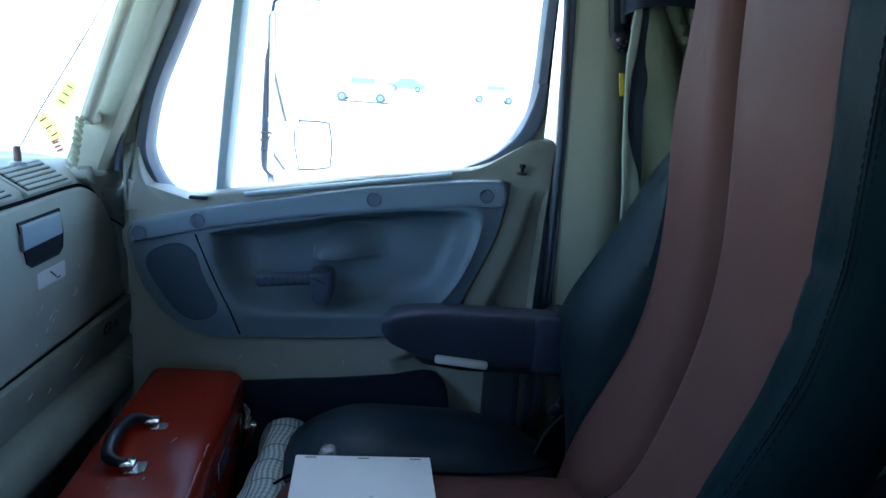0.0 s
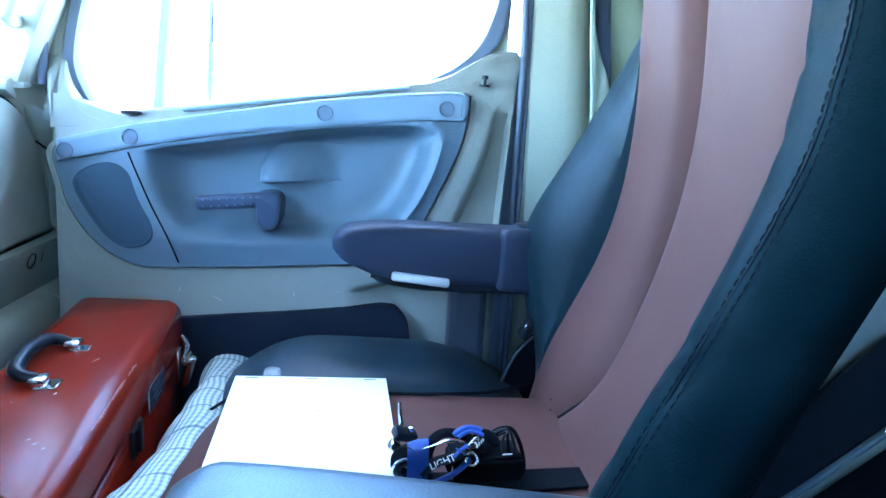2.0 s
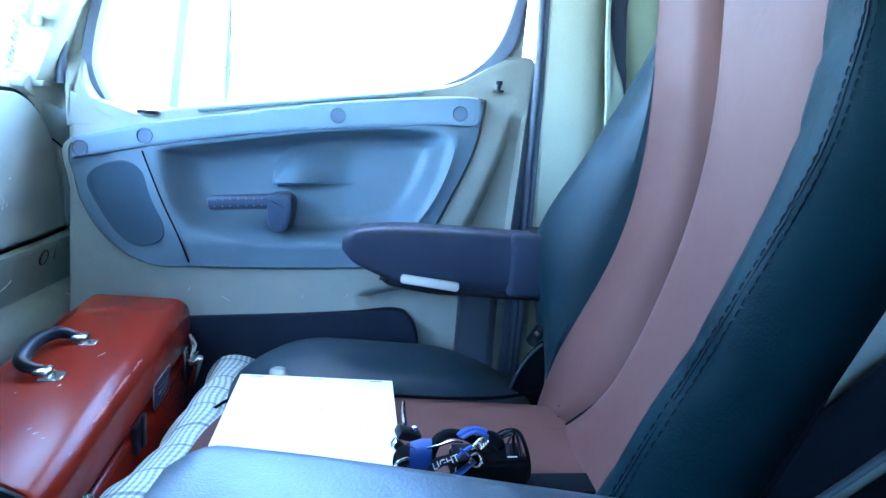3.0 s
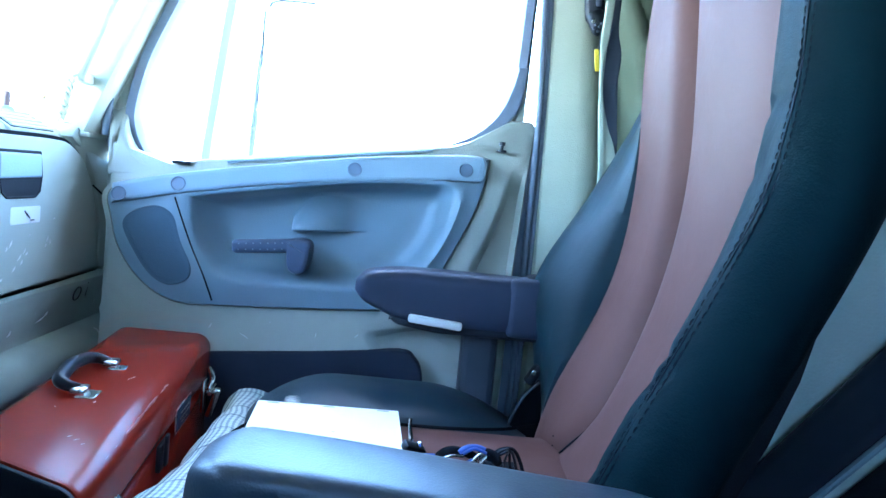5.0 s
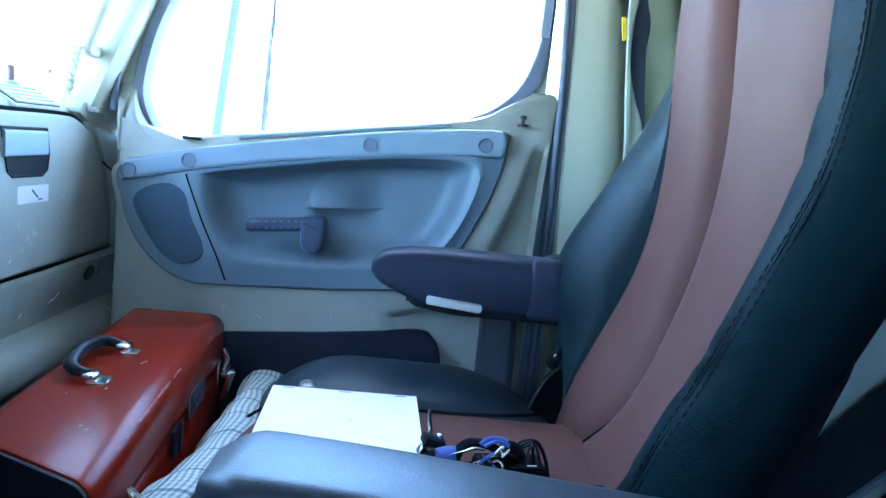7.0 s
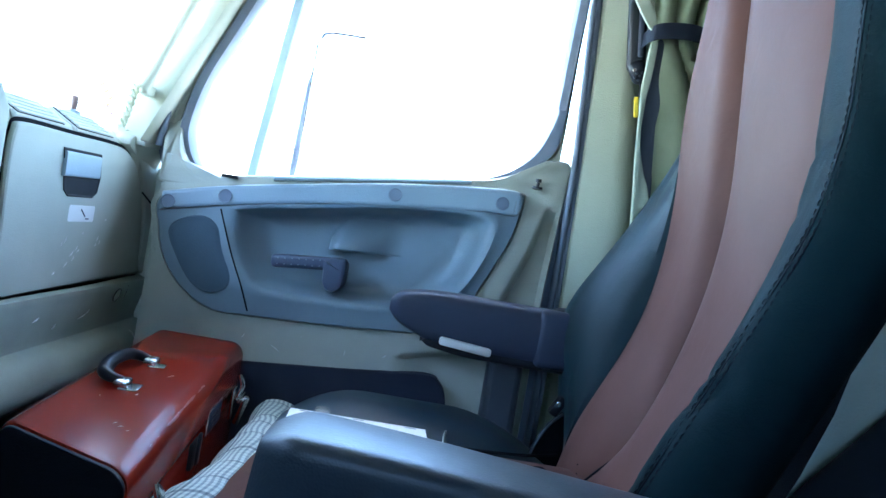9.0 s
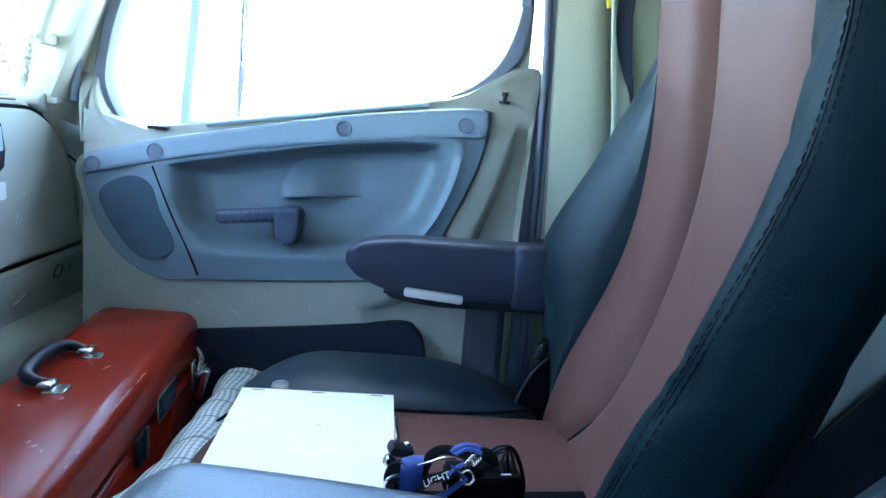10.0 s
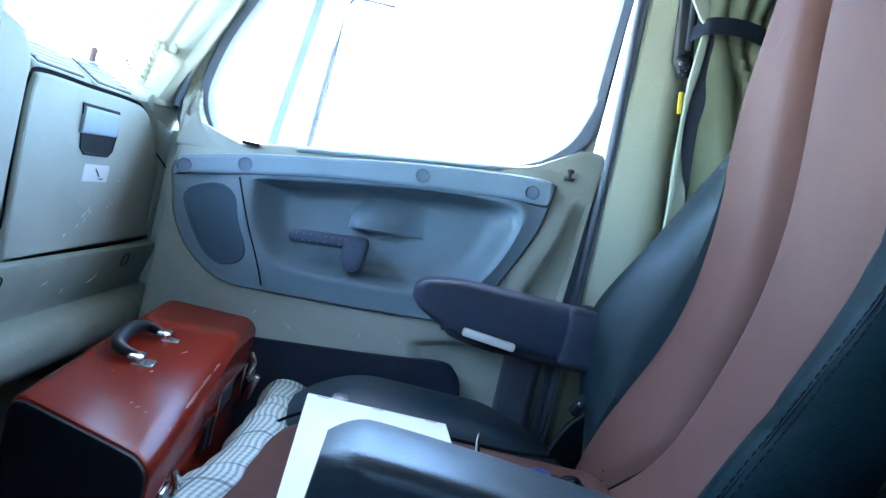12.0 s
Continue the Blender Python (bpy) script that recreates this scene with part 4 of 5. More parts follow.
part("lever", box((0.084, 0.012, 0.013), (0.078, 0.944, 0.629), 0.004, 2, turn=pose(0, 0, 0, 0, 5, 0)), LEVER, far_arm, "pale release lever")
part("underside", armrest(0.95, 1.01, 0.636, 0.006, 0.245, 0.028, 0.012), DARK, far_arm, "dark underside moulding")
part("pivot_cover", box((0.070, 0.030, 0.094), (0.222, 0.9565, 0.661), 0.012, 3), FAR_ARM, far_arm, "upright ridge at the rear of the armrest")
part("armrest_pivot", cyl(0.030, 0.05, (0.236, 0.998, 0.680), pose(0, 0, 0, 90, 0, 0), 24, 0.008), DARK, seat, "round armrest pivot")
bm = armrest(0.282, 0.362, 0.680, -0.079, 0.30, 0.088, 0.012, 0.28)
bmesh.ops.rotate(bm, cent=(-0.07, 0.32, 0.68), matrix=Matrix.Rotation(radians(5.5), 3, "Y"), verts=bm.verts)
near_arm = part("armrest", bm, ARM, seat, "dark padded armrest, folded down")
# black sheet standing in for the dark, shaded gap beside the backrest
flap = [(0.196, 0.455), (0.204, 0.482), (0.214, 0.508), (0.228, 0.533), (0.248, 0.552), (0.28, 0.548), (0.29, 0.45)]
part("buckle_flap", plate(flap, lambda a, b, d: (a, 0.925 + d + 0.25 * (a - 0.2), b), 0.0, 0.012, 0.003), THREAD, seat, "black sheet standing in for the dark gap")
part("flap_edge", tube(curve([(x, 0.924 + 0.25 * (x - 0.2), z) for x, z in flap[:5]], 20), 0.0022, 6), ARM, seat, "rolled edge of the black sheet")
part("buckle", box((0.016, 0.020, 0.034), (0.240, 0.950, 0.560), 0.005, 2, turn=pose(0, 0, 0, 0, 30, 0)), DARK, seat, "black belt buckle")
part("buckle_stud", cyl(0.004, 0.004, (0.238, 0.938, 0.566), pose(0, 0, 0, 90, 0, 0), 10, 0.001), CHROME, seat, "shiny stud")

# the near half of the backrest is stretched to fit the camera's view
def fit_view(part_object, table, place=Matrix(), base=None, x_mid=0.05):
    """Scale a part away from a point near the camera by a factor read from its y, to fit the view. base: a height that
    stays where it is.
    """
    middle, back = Vector((x_mid, -0.06, 0.88)), place.inverted()
    for v in part_object.data.vertices:
        p = place @ v.co
        f = at(p.y, table)
        q = middle + (p - middle) * f
        if base is not None:
            rise = 0.392
            q.z = base + (p.z - base) * (middle.z + (base + rise - middle.z) * f - base) / rise
        v.co = back @ q


BACK_VIEW_FIT = [(0.28, 1.10), (0.37, 1.13), (0.45, 1.115), (0.65, 1.07), (0.86, 1.015), (0.95, 1.0)]
for piece in seat.children_recursive:
    if piece.name.split(".")[0] in ("back_panel", "groove_bed", "side_bolster", "seam_line", "stitch", "back_shell", "crease") or piece is near_arm:
        fit_view(piece, BACK_VIEW_FIT, x_mid=0.05 if piece is near_arm else 0.27)

# ---------- red case ----------
case = thing("red_case", "worn red leatherette carrying case with nickel latches on the floor", "case")
CASE_L, CASE_W, CASE_H = 0.505, 0.150, 0.392


def case_block(w, h, length, z0, r):
    """A block whose long edges are rounded; its ends are hardly rounded, and slanted to fit the camera's view. Centred
    on x and y, from z0 up.
    """
    rings = []
    for y, s in ((-length / 2, 0.006), (-length / 2 + 0.003, 0.0015), (-length / 2 + 0.008, 0), (0, 0), (length / 2 - 0.008, 0), (length / 2 - 0.003, 0.0015), (length / 2, 0.006)):
        rings.append([(x, y + x * (-0.62 if y < -0.1 else -0.10 if y > 0.1 else -0.2), z0 + h / 2 + z) for x, z in rounded_rect(w - 2 * s, h - 2 * s, r)])
    return rings_mesh(rings)


part("body", case_block(CASE_W, 0.306, CASE_L, 0.0, 0.010), RED_CASE, case)
# dark panel over the near end: stands in for the shade on it
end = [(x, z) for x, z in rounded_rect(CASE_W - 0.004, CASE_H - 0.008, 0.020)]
part("end_cover", plate(end, lambda a, b, d: (a, -CASE_L / 2 - 0.0045 + d - 0.62 * a, CASE_H / 2 + b), 0.0, 0.006, 0.002), DARK, case, "dark panel with the near end's shade in its colour")
lid = part("lid", case_block(CASE_W + 0.003, 0.085, CASE_L + 0.003, CASE_H - 0.085, 0.023), RED_CASE, case, "scuffed red lid with rounded edges")
# handle on the lid
hz = CASE_H
grip = part("handle", tube(curve([(-0.012, -0.066, hz + 0.009), (-0.025, -0.068, hz + 0.013), (-0.036, -0.056, hz + 0.017), (-0.041, -0.014, hz + 0.020), (-0.037, 0.028, hz + 0.017), (-0.027, 0.041, hz + 0.013), (-0.014, 0.040, hz + 0.009)], 30),
                           [0.0058 + 0.0034 * math.sin(math.pi * k / 29) for k in range(30)], 12), BLACK_HANDLE, case, "glossy black handle")
for s in (-1, 1):
    b = part("handle_bracket", box((0.018, 0.022, 0.013), (-0.010, s * 0.054 - 0.014, hz + 0.0065), 0.004, 2), CHROME, grip, "shiny nickel bracket")
    part("bracket_plate", box((0.022, 0.026, 0.003), (-0.001, s * 0.054 - 0.014, hz + 0.0012), 0.001, 1), CHROME, grip, "nickel plate")


def latch(y, part_name):
    x = CASE_W / 2
    p = part(part_name, box((0.005, 0.028, 0.052), (x + 0.003, y, 0.300), 0.0018, 2), CHROME, case, "nickel draw latch")
    part("latch_bow", tube(curve([(x + 0.008, y - 0.009, 0.308), (x + 0.014, y - 0.008, 0.330), (x + 0.008, y, 0.346), (x + 0.014, y + 0.008, 0.330), (x + 0.008, y + 0.009, 0.308)], 18), 0.0028, 8), CHROME, p)
    part("latch_lever", box((0.010, 0.026, 0.048), (x + 0.018, y, 0.290), 0.003, 2, turn=pose(0, 0, 0, 0, 14, 0)), CHROME, p)
    part("latch_pin", cyl(0.0032, 0.050, (x + 0.015, y, 0.310), pose(0, 0, 0, 90, 0, 0), 10), CHROME, p)


latch(0.205, "draw_latch")
latch(-0.235, "draw_latch")
lk = part("centre_lock", box((0.006, 0.034, 0.040), (CASE_W / 2 + 0.003, -0.045, 0.300), 0.002, 2), DARK, case, "dark centre lock")
part("lock_tongue", box((0.004, 0.012, 0.046), (CASE_W / 2 + 0.008, -0.045, 0.308), 0.0015, 2), BLACK_HANDLE, lk)
pl = part("name_plate", box((0.003, 0.085, 0.042), (CASE_W / 2 + 0.002, 0.060, 0.320), 0.001, 1), CHROME, case, "framed plate")
part("plate_face", box((0.002, 0.073, 0.032), (CASE_W / 2 + 0.0035, 0.060, 0.320)), material("plate_dark_blue", (0.02, 0.04, 0.07), 0.6, spec=0.1), pl, "dark blue plate face")
for k, z in enumerate((0.328, 0.320, 0.312)):
    part("writing_bar", box((0.0008, (0.046, 0.054, 0.032)[k], 0.0022), (CASE_W / 2 + 0.0048, 0.060, z)), CHROME, pl)
SCUFF = material("pale_scuff", (0.85, 0.62, 0.56), 0.8)
for x, y, ln, a in ((0.028, 0.004, 0.020, 60), (0.034, 0.010, 0.008, 20), (-0.02, -0.11, 0.005, 40), (0.030, 0.14, 0.014, 15), (-0.045, 0.02, 0.005, 50)):
    d = Vector((math.cos(radians(a)), math.sin(radians(a)), 0)) * ln / 2
    part("scuff", tube([Vector((x, y, CASE_H)) - d, Vector((x, y + 0.001, CASE_H + 0.0003)), Vector((x, y, CASE_H)) + d], [0.0002, 0.0007, 0.0003], 5), SCUFF, lid)
case.matrix_basis = pose(-0.324, 0.754, 0.172, 0, 0, 6.5)
# lid edge: real wear, and the highlight along it painted as pale strips
WORN_GLINT = material("worn_glint_red", (0.50, 0.20, 0.17), 0.25, spec=0.6, grain=0.0002, grain_size=0.003, blotch=0.8, blotch_size=0.012, tint=(0.28, 0.035, 0.02))
random.seed(21)
for y0, y1, r in ((-0.235, -0.150, 0.0016), (-0.160, -0.075, 0.0020), (-0.085, -0.020, 0.0015), (-0.015, 0.040, 0.0010), (0.060, 0.105, 0.0007)):
    pts = [(CASE_W / 2 - 0.0060 + random.uniform(-0.0006, 0.0006), y0 + (y1 - y0) * k / 9 - 0.02, CASE_H - 0.0060 + random.uniform(-0.0004, 0.0004)) for k in range(10)]
    part("worn_edge", tube(pts, [r * (0.25 + math.sin(math.pi * k / 9)) * random.uniform(0.8, 1.2) for k in range(10)], 6), WORN_GLINT, lid, "worn edge with its highlight painted pale")
for x, y, ln, a in ((0.030, -0.196, 0.040, 40), (0.022, -0.188, 0.030, 55), (0.040, -0.205, 0.026, 28), (0.012, -0.090, 0.010, 75)):
    d = Vector((math.cos(radians(a)), math.sin(radians(a)), 0)) * ln / 2
    part("scuff", tube([Vector((x, y, CASE_H)) - d, Vector((x + 0.002, y, CASE_H + 0.0004)), Vector((x, y, CASE_H)) + d], [0.0003, 0.0010, 0.0004], 5), SCUFF, lid)
# the case is stretched and its lid sloped to fit the camera's view
for piece in case.children_recursive:
    fit_view(piece, [(0.50, 1.14), (0.70, 1.10), (0.80, 1.08), (1.00, 1.01)], case.matrix_basis, 0.172)

# ---------- rolled plaid cloth ----------
def cloth_roll():
    """Soft roll with sagging folds; carries texture coordinates in metres."""
    spine = curve([(-0.205, 1.045, 0.440), (-0.204, 0.97, 0.436), (-0.204, 0.87, 0.433), (-0.204, 0.76, 0.432), (-0.214, 0.66, 0.430), (-0.226, 0.56, 0.428), (-0.240, 0.45, 0.426)], 60)
    bm = bmesh.new()
    uv = bm.loops.layers.uv.new("cloth")
    seg, rows, length = 26, [], 0.0
    for i, p in enumerate(spine):
        if i:
            length += float(np.linalg.norm(p - spine[i - 1]))
        t = i / 59
        r = 0.046 * (1 + 0.05 * math.sin(t * 21) + 0.04 * math.sin(t * 47 + 1)) * (min(1, 0.55 + i / 5 * 0.45) if i < 5 else 1)
        row = []
        for k in range(seg):
            a = 2 * math.pi * k / seg
            w = r * (1 + 0.05 * math.sin(3 * a + t * 9) + 0.03 * noise.noise((math.cos(a) * 2, math.sin(a) * 2, t * 14)))
            row.append((bm.verts.new((p[0] + w * math.cos(a) * 0.95, p[1], p[2] + w * math.sin(a))), a * r + 0.012 * t, length))
        rows.append(row)
    for a, b in zip(rows, rows[1:]):
        for k in range(seg):
            j = (k + 1) % seg
            f = bm.faces.new((a[k][0], a[j][0], b[j][0], b[k][0]))
            wrap = 2 * math.pi * 0.041 if j == 0 else 0
            for lp, (u, v) in zip(f.loops, ((a[k][1], a[k][2]), (a[j][1] + wrap, a[j][2]), (b[j][1] + wrap, b[j][2]), (b[k][1], b[k][2]))):
                lp[uv].uv = (u, v)
    bm.faces.new([q[0] for q in rows[0]])
    bm.faces.new([q[0] for q in rows[-1]])
    bmesh.ops.translate(bm, vec=(0.002, 0, -0.006), verts=bm.verts)
    return bm


tagged(part("rolled_cloth", cloth_roll(), PLAID), "rolled grey-blue plaid cloth wedged between case and seat", "cloth")

# ---------- paper pad on the cushion ----------
pad = thing("paper_pad", "white paper pad lying on the seat cushion, sized to the view", "paper")
# width and length set to fit the camera's view
PW, PH = 0.194, 0.345
part("sheet_block", box((PW, PH, 0.006), (0, 0, 0.003), 0.0012, 1), PAPER, pad)
top_sheet = part("top_sheet", box((PW - 0.001, PH - 0.001, 0.0006), (0.0004, 0, 0.0066)), PAPER, pad, "top sheet with faint marks")
random.seed(11)
for k in range(3):
    part("staple_mark", box((0.016, 0.0016, 0.0003), (-0.075 + 0.075 * k, PH / 2 - 0.006, 0.0072)), INK, top_sheet, "small printed bar")
FAINT = material("faint_pencil", (0.45, 0.47, 0.5), 0.8)
for k in range(4):
    s = random.uniform(0.002, 0.007)
    part("pencil_mark", box((s, 0.0012, 0.0003), (random.uniform(-0.09, 0.09), random.uniform(-0.11, 0.09), 0.0072), turn=pose(0, 0, 0, 0, 0, random.uniform(-60, 60))), FAINT, top_sheet)
pad.matrix_basis = pose(-0.048, 0.668, 0.5125, 0, 1.0, 4.5)

# ---------- gadget with blue strap ----------
gear = thing("headlamp", "black headlamp with battery box, blue straps and coiled cord", "headlamp")
unit = part("battery_box", box((0.074, 0.040, 0.024), (0.138, 0.626, 0.5255), 0.004, 3, turn=pose(0, 0, 0, 0, 0, 9)), THREAD, gear, "black battery box")
part("box_lid", box((0.070, 0.036, 0.003), (0.138, 0.627, 0.5382), 0.0012, 2, turn=pose(0, 0, 0, 0, 0, 9)), THREAD, unit, "black box lid")
part("box_mark", box((0.010, 0.0015, 0.0006), (0.160, 0.618, 0.5402), turn=pose(0, 0, 0, 0, 0, 9)), STICKER, unit)
part("box_edge", tube([(0.1035, 0.6010, 0.535), (0.1033, 0.6008, 0.522)], 0.0006, 5), STICKER, unit, "thin pale corner edge")
head = part("lamp_head", cyl(0.0175, 0.040, (0.064, 0.616, 0.532), pose(0, 0, 0, 74, 0, -24), 28, 0.006), THREAD, gear, "round black lamp head")
for r, w, m in ((0.0105, 0.0018, CHROME), (0.0065, 0.0040, BLACK_HANDLE)):
    loop = [(0.0545 + r * math.cos(a) * 0.91, 0.5965 + r * math.cos(a) * 0.40 - 0.26 * r * math.sin(a), 0.535 + r * math.sin(a) * 0.95) for a in np.linspace(0, 6.283, 29)]
    part("lens_ring", tube(loop, w, 8), m, head, "shiny lens ring")
part("lamp_bracket", box((0.026, 0.015, 0.011), (0.056, 0.634, 0.551), 0.003, 2, turn=pose(0, 0, 0, 15, 20, 25)), BLACK_HANDLE, gear, "black hinged lamp bracket")
part("bracket_tab", box((0.012, 0.010, 0.010), (0.046, 0.628, 0.541), 0.002, 2, turn=pose(0, 0, 0, 10, 35, 20)), CHROME, gear, "worn metal tab")
part("bracket_screw", cyl(0.003, 0.005, (0.062, 0.632, 0.5575), None, 12, 0.001), CHROME, gear, "small screw")
part("metal_hook", tube(curve([(0.0540, 0.637, 0.552), (0.0520, 0.638, 0.562), (0.0500, 0.640, 0.573), (0.0497, 0.641, 0.582)], 20), [0.0036 - 0.00009 * k for k in range(20)], 8, flat=0.8), CHROME, gear, "curved metal hook")
# padded blue strap over the lamp head
rings = []
for a in np.linspace(-0.7, 2.6, 18):
    rings.append([(0.069 + w * 0.92, 0.613 - r * math.cos(a) + w * 0.40, 0.531 + r * math.sin(a)) for w, r in ((-0.010, 0.0185), (0.010, 0.0185), (0.0115, 0.0215), (0.0, 0.0228), (-0.0115, 0.0215))])
part("blue_pad", rings_mesh(rings), BLUE_CORD, gear, "bright blue padded strap")
# black head band in an upright loop, and the lettered band before it
part("head_band", tube(curve([(0.079, 0.620, 0.537), (0.086, 0.632, 0.547), (0.098, 0.637, 0.552), (0.116, 0.636, 0.550), (0.128, 0.628, 0.546), (0.134, 0.618, 0.541)], 26), 0.0060, 8, flat=0.3), THREAD, gear, "black head band")
part("lettered_band", tube(curve([(0.072, 0.596, 0.530), (0.086, 0.599, 0.540), (0.100, 0.603, 0.543), (0.116, 0.610, 0.546), (0.130, 0.620, 0.545)], 24), 0.0095, 8, flat=0.22), THREAD, gear, "black band with white lettering")
lettering = bpy.data.curves.new("lettering", "FONT")
lettering.body = "LIGHT"
lettering.size, lettering.extrude, lettering.align_x = 0.0095, 0.0003, "CENTER"
lettering.materials.append(STICKER)
word = new("lettering", lettering)
word.parent = gear
word.matrix_basis = pose(0.094, 0.5925, 0.5415, 42, -16, 18)
for pts, r, m in (([(0.060, 0.592, 0.520), (0.082, 0.591, 0.522), (0.104, 0.596, 0.530), (0.121, 0.604, 0.542)], 0.0045, BLUE_CORD), ([(0.104, 0.598, 0.547), (0.110, 0.602, 0.552), (0.118, 0.606, 0.556)], 0.0022, BLUE_CORD), ([(0.106, 0.600, 0.555), (0.112, 0.602, 0.550), (0.116, 0.603, 0.545)], 0.0018, BLUE_CORD),
                  ([(0.106, 0.634, 0.551), (0.117, 0.640, 0.556), (0.130, 0.640, 0.556), (0.141, 0.634, 0.552)], 0.0045, BLUE_CORD), ([(0.110, 0.628, 0.552), (0.122, 0.630, 0.558), (0.136, 0.628, 0.555)], 0.0030, BLUE_CORD)):
    part("blue_strap", tube(curve(pts, 20), r, 8, flat=0.45), m, gear, "bright blue strap")
part("strap_bundle", tube(curve([(0.128, 0.636, 0.546), (0.136, 0.638, 0.550), (0.145, 0.634, 0.549), (0.150, 0.626, 0.545)], 14), [0.004 + 0.003 * math.sin(math.pi * k / 13) for k in range(14)], 10), THREAD, gear, "bundled black strap")
for k in range(4):
    pts = curve([(0.142 + 0.002 * k, 0.636, 0.549), (0.152 + 0.002 * k, 0.640 - 0.004 * k, 0.556 + 0.001 * k), (0.166 - 0.002 * k, 0.638, 0.558 - 0.002 * k), (0.174 - 0.006 * k, 0.628, 0.547), (0.178 - 0.007 * k, 0.619, 0.530 + 0.003 * k), (0.177 - 0.006 * k, 0.616, 0.519 + 0.006 * k)], 30)
    part("cord_loop", tube(pts, 0.0020 - 0.0002 * k, 8), THREAD if k % 2 == 0 else BLACK_HANDLE, gear, "black cord loop")
part("coiled_cord", tube([(0.118 + 0.012 * t + 0.004 * math.cos(t * 38), 0.611 + 0.006 * t, 0.545 + 0.011 * t + 0.004 * math.sin(t * 38)) for t in np.linspace(0, 1, 100)], 0.0013, 6), CHROME, gear, "small coiled spring")
eye = [(0.122 + 0.0058 * math.cos(a), 0.602 + 0.002 * math.sin(a), 0.543 + 0.0060 * math.sin(a)) for a in np.linspace(0, 6.283, 19)]
part("eyelet", tube(eye, 0.0015, 6), CHROME, gear, "small metal eyelet")
part("silver_lead", tube(curve([(0.074, 0.606, 0.550), (0.086, 0.612, 0.551), (0.098, 0.616, 0.554), (0.110, 0.618, 0.553)], 16), 0.0012, 6), CHROME, gear, "thin pale lead")

# ---------- flat black band under the headlamp --------
strap = thing("black_strap", "flat black band lying across the maroon seat cushion", "strap")
part("webbing", plate([(0.035, 0.580), (0.100, 0.584), (0.175, 0.592), (0.248, 0.606), (0.250, 0.642), (0.175, 0.632), (0.100, 0.624), (0.035, 0.618)], lambda a, b, d: (a, b, 0.5155 - d + 0.0006 * math.sin(a * 90)), 0.0, 0.003, 0.0008), THREAD, strap)

# ---------- small bottle cap, leaflet ----------
cap = thing("plastic_bottle_neck", "small clear plastic bottle neck standing on the seat", "bottle")
part("neck", cyl(0.0115, 0.018, (-0.115, 0.858, 0.511), pose(0, 0, 0, 8, 0, 0), 20, 0.003), CLEAR, cap)
part("collar", cyl(0.014, 0.004, (-0.115, 0.859, 0.507), pose(0, 0, 0, 8, 0, 0), 20), CLEAR, cap)
leaf = thing("leaflet", "crumpled white leaflet with green print on the seat", "paper")
bm = bmesh.new()
g = bmesh.ops.create_grid(bm, x_segments=10, y_segments=6, size=0.5)
for v in bm.verts:
    v.co = Vector((0.145 + v.co.x * 0.11, 0.534 + v.co.y * 0.07, 0.520 + 0.008 * noise.noise((v.co.x * 4, v.co.y * 5, 2)) + 0.012 * max(0, v.co.x)))
geo = bmesh.ops.extrude_face_region(bm, geom=list(bm.faces))
bmesh.ops.translate(bm, vec=(0, 0, -0.001), verts=[q for q in geo["geom"] if isinstance(q, bmesh.types.BMVert)])
part("sheet", bm, PAPER, leaf)
part("print_bar", box((0.02, 0.006, 0.0006), (0.172, 0.548, 0.529), turn=pose(0, 0, 0, 0, -10, 20)), material("green_print", (0.15, 0.4, 0.25), 0.6), leaf)

# ---------- belt gear on the rear pillar ----------
belt = thing("seat_belt_guide", "black seat belt height guide with pale webbing on the pillar", "seat belt")
slope = pose(0, 0, 0, 0, -8, 0)
part("guide_rail", box((0.034, 0.024, 0.30), (0.281, 1.092, 1.285), 0.011, 3, turn=slope), BLACK_HANDLE, belt, "glossy black guide rail")
part("rail_slot", box((0.010, 0.006, 0.26), (0.284, 1.079, 1.29), 0.003, 2, turn=slope), MIRROR_BLACK, belt, "grey slot in the guide rail")
part("anchor", box((0.032, 0.026, 0.044), (0.306, 1.088, 1.138), 0.012, 3, turn=pose(0, 0, 0, 0, -30, 0)), BLACK_HANDLE, belt, "rounded black anchor")
for k, (dx, dz) in enumerate(((-0.008, 0.006), (-0.003, 0.001), (0.003, -0.002), (-0.006, -0.006), (0.001, -0.010), (0.006, 0.004))):
    part("anchor_stud", cyl(0.0022 if k else 0.0035, 0.004, (0.303 + dx, 1.074, 1.130 + dz), pose(0, 0, 0, 90, 0, 0), 10, 0.0006), CHROME if k == 0 else MIRROR_BLACK, belt, "small shiny stud")
part("tag_cord", tube([(0.308, 1.072, 1.122), (0.305, 1.050, 1.085)], 0.0015, 6), DARK, belt)
part("warning_tag", box((0.008, 0.003, 0.036), (0.303, 1.050, 1.068), 0.001, 1, turn=pose(0, 0, 0, 0, -9, 0)), YELLOW, belt, "yellow tag")

# ---------- tied curtain ----------
curtain = thing("curtain", "olive green curtain gathered by a dark strap beside the seat", "curtain")


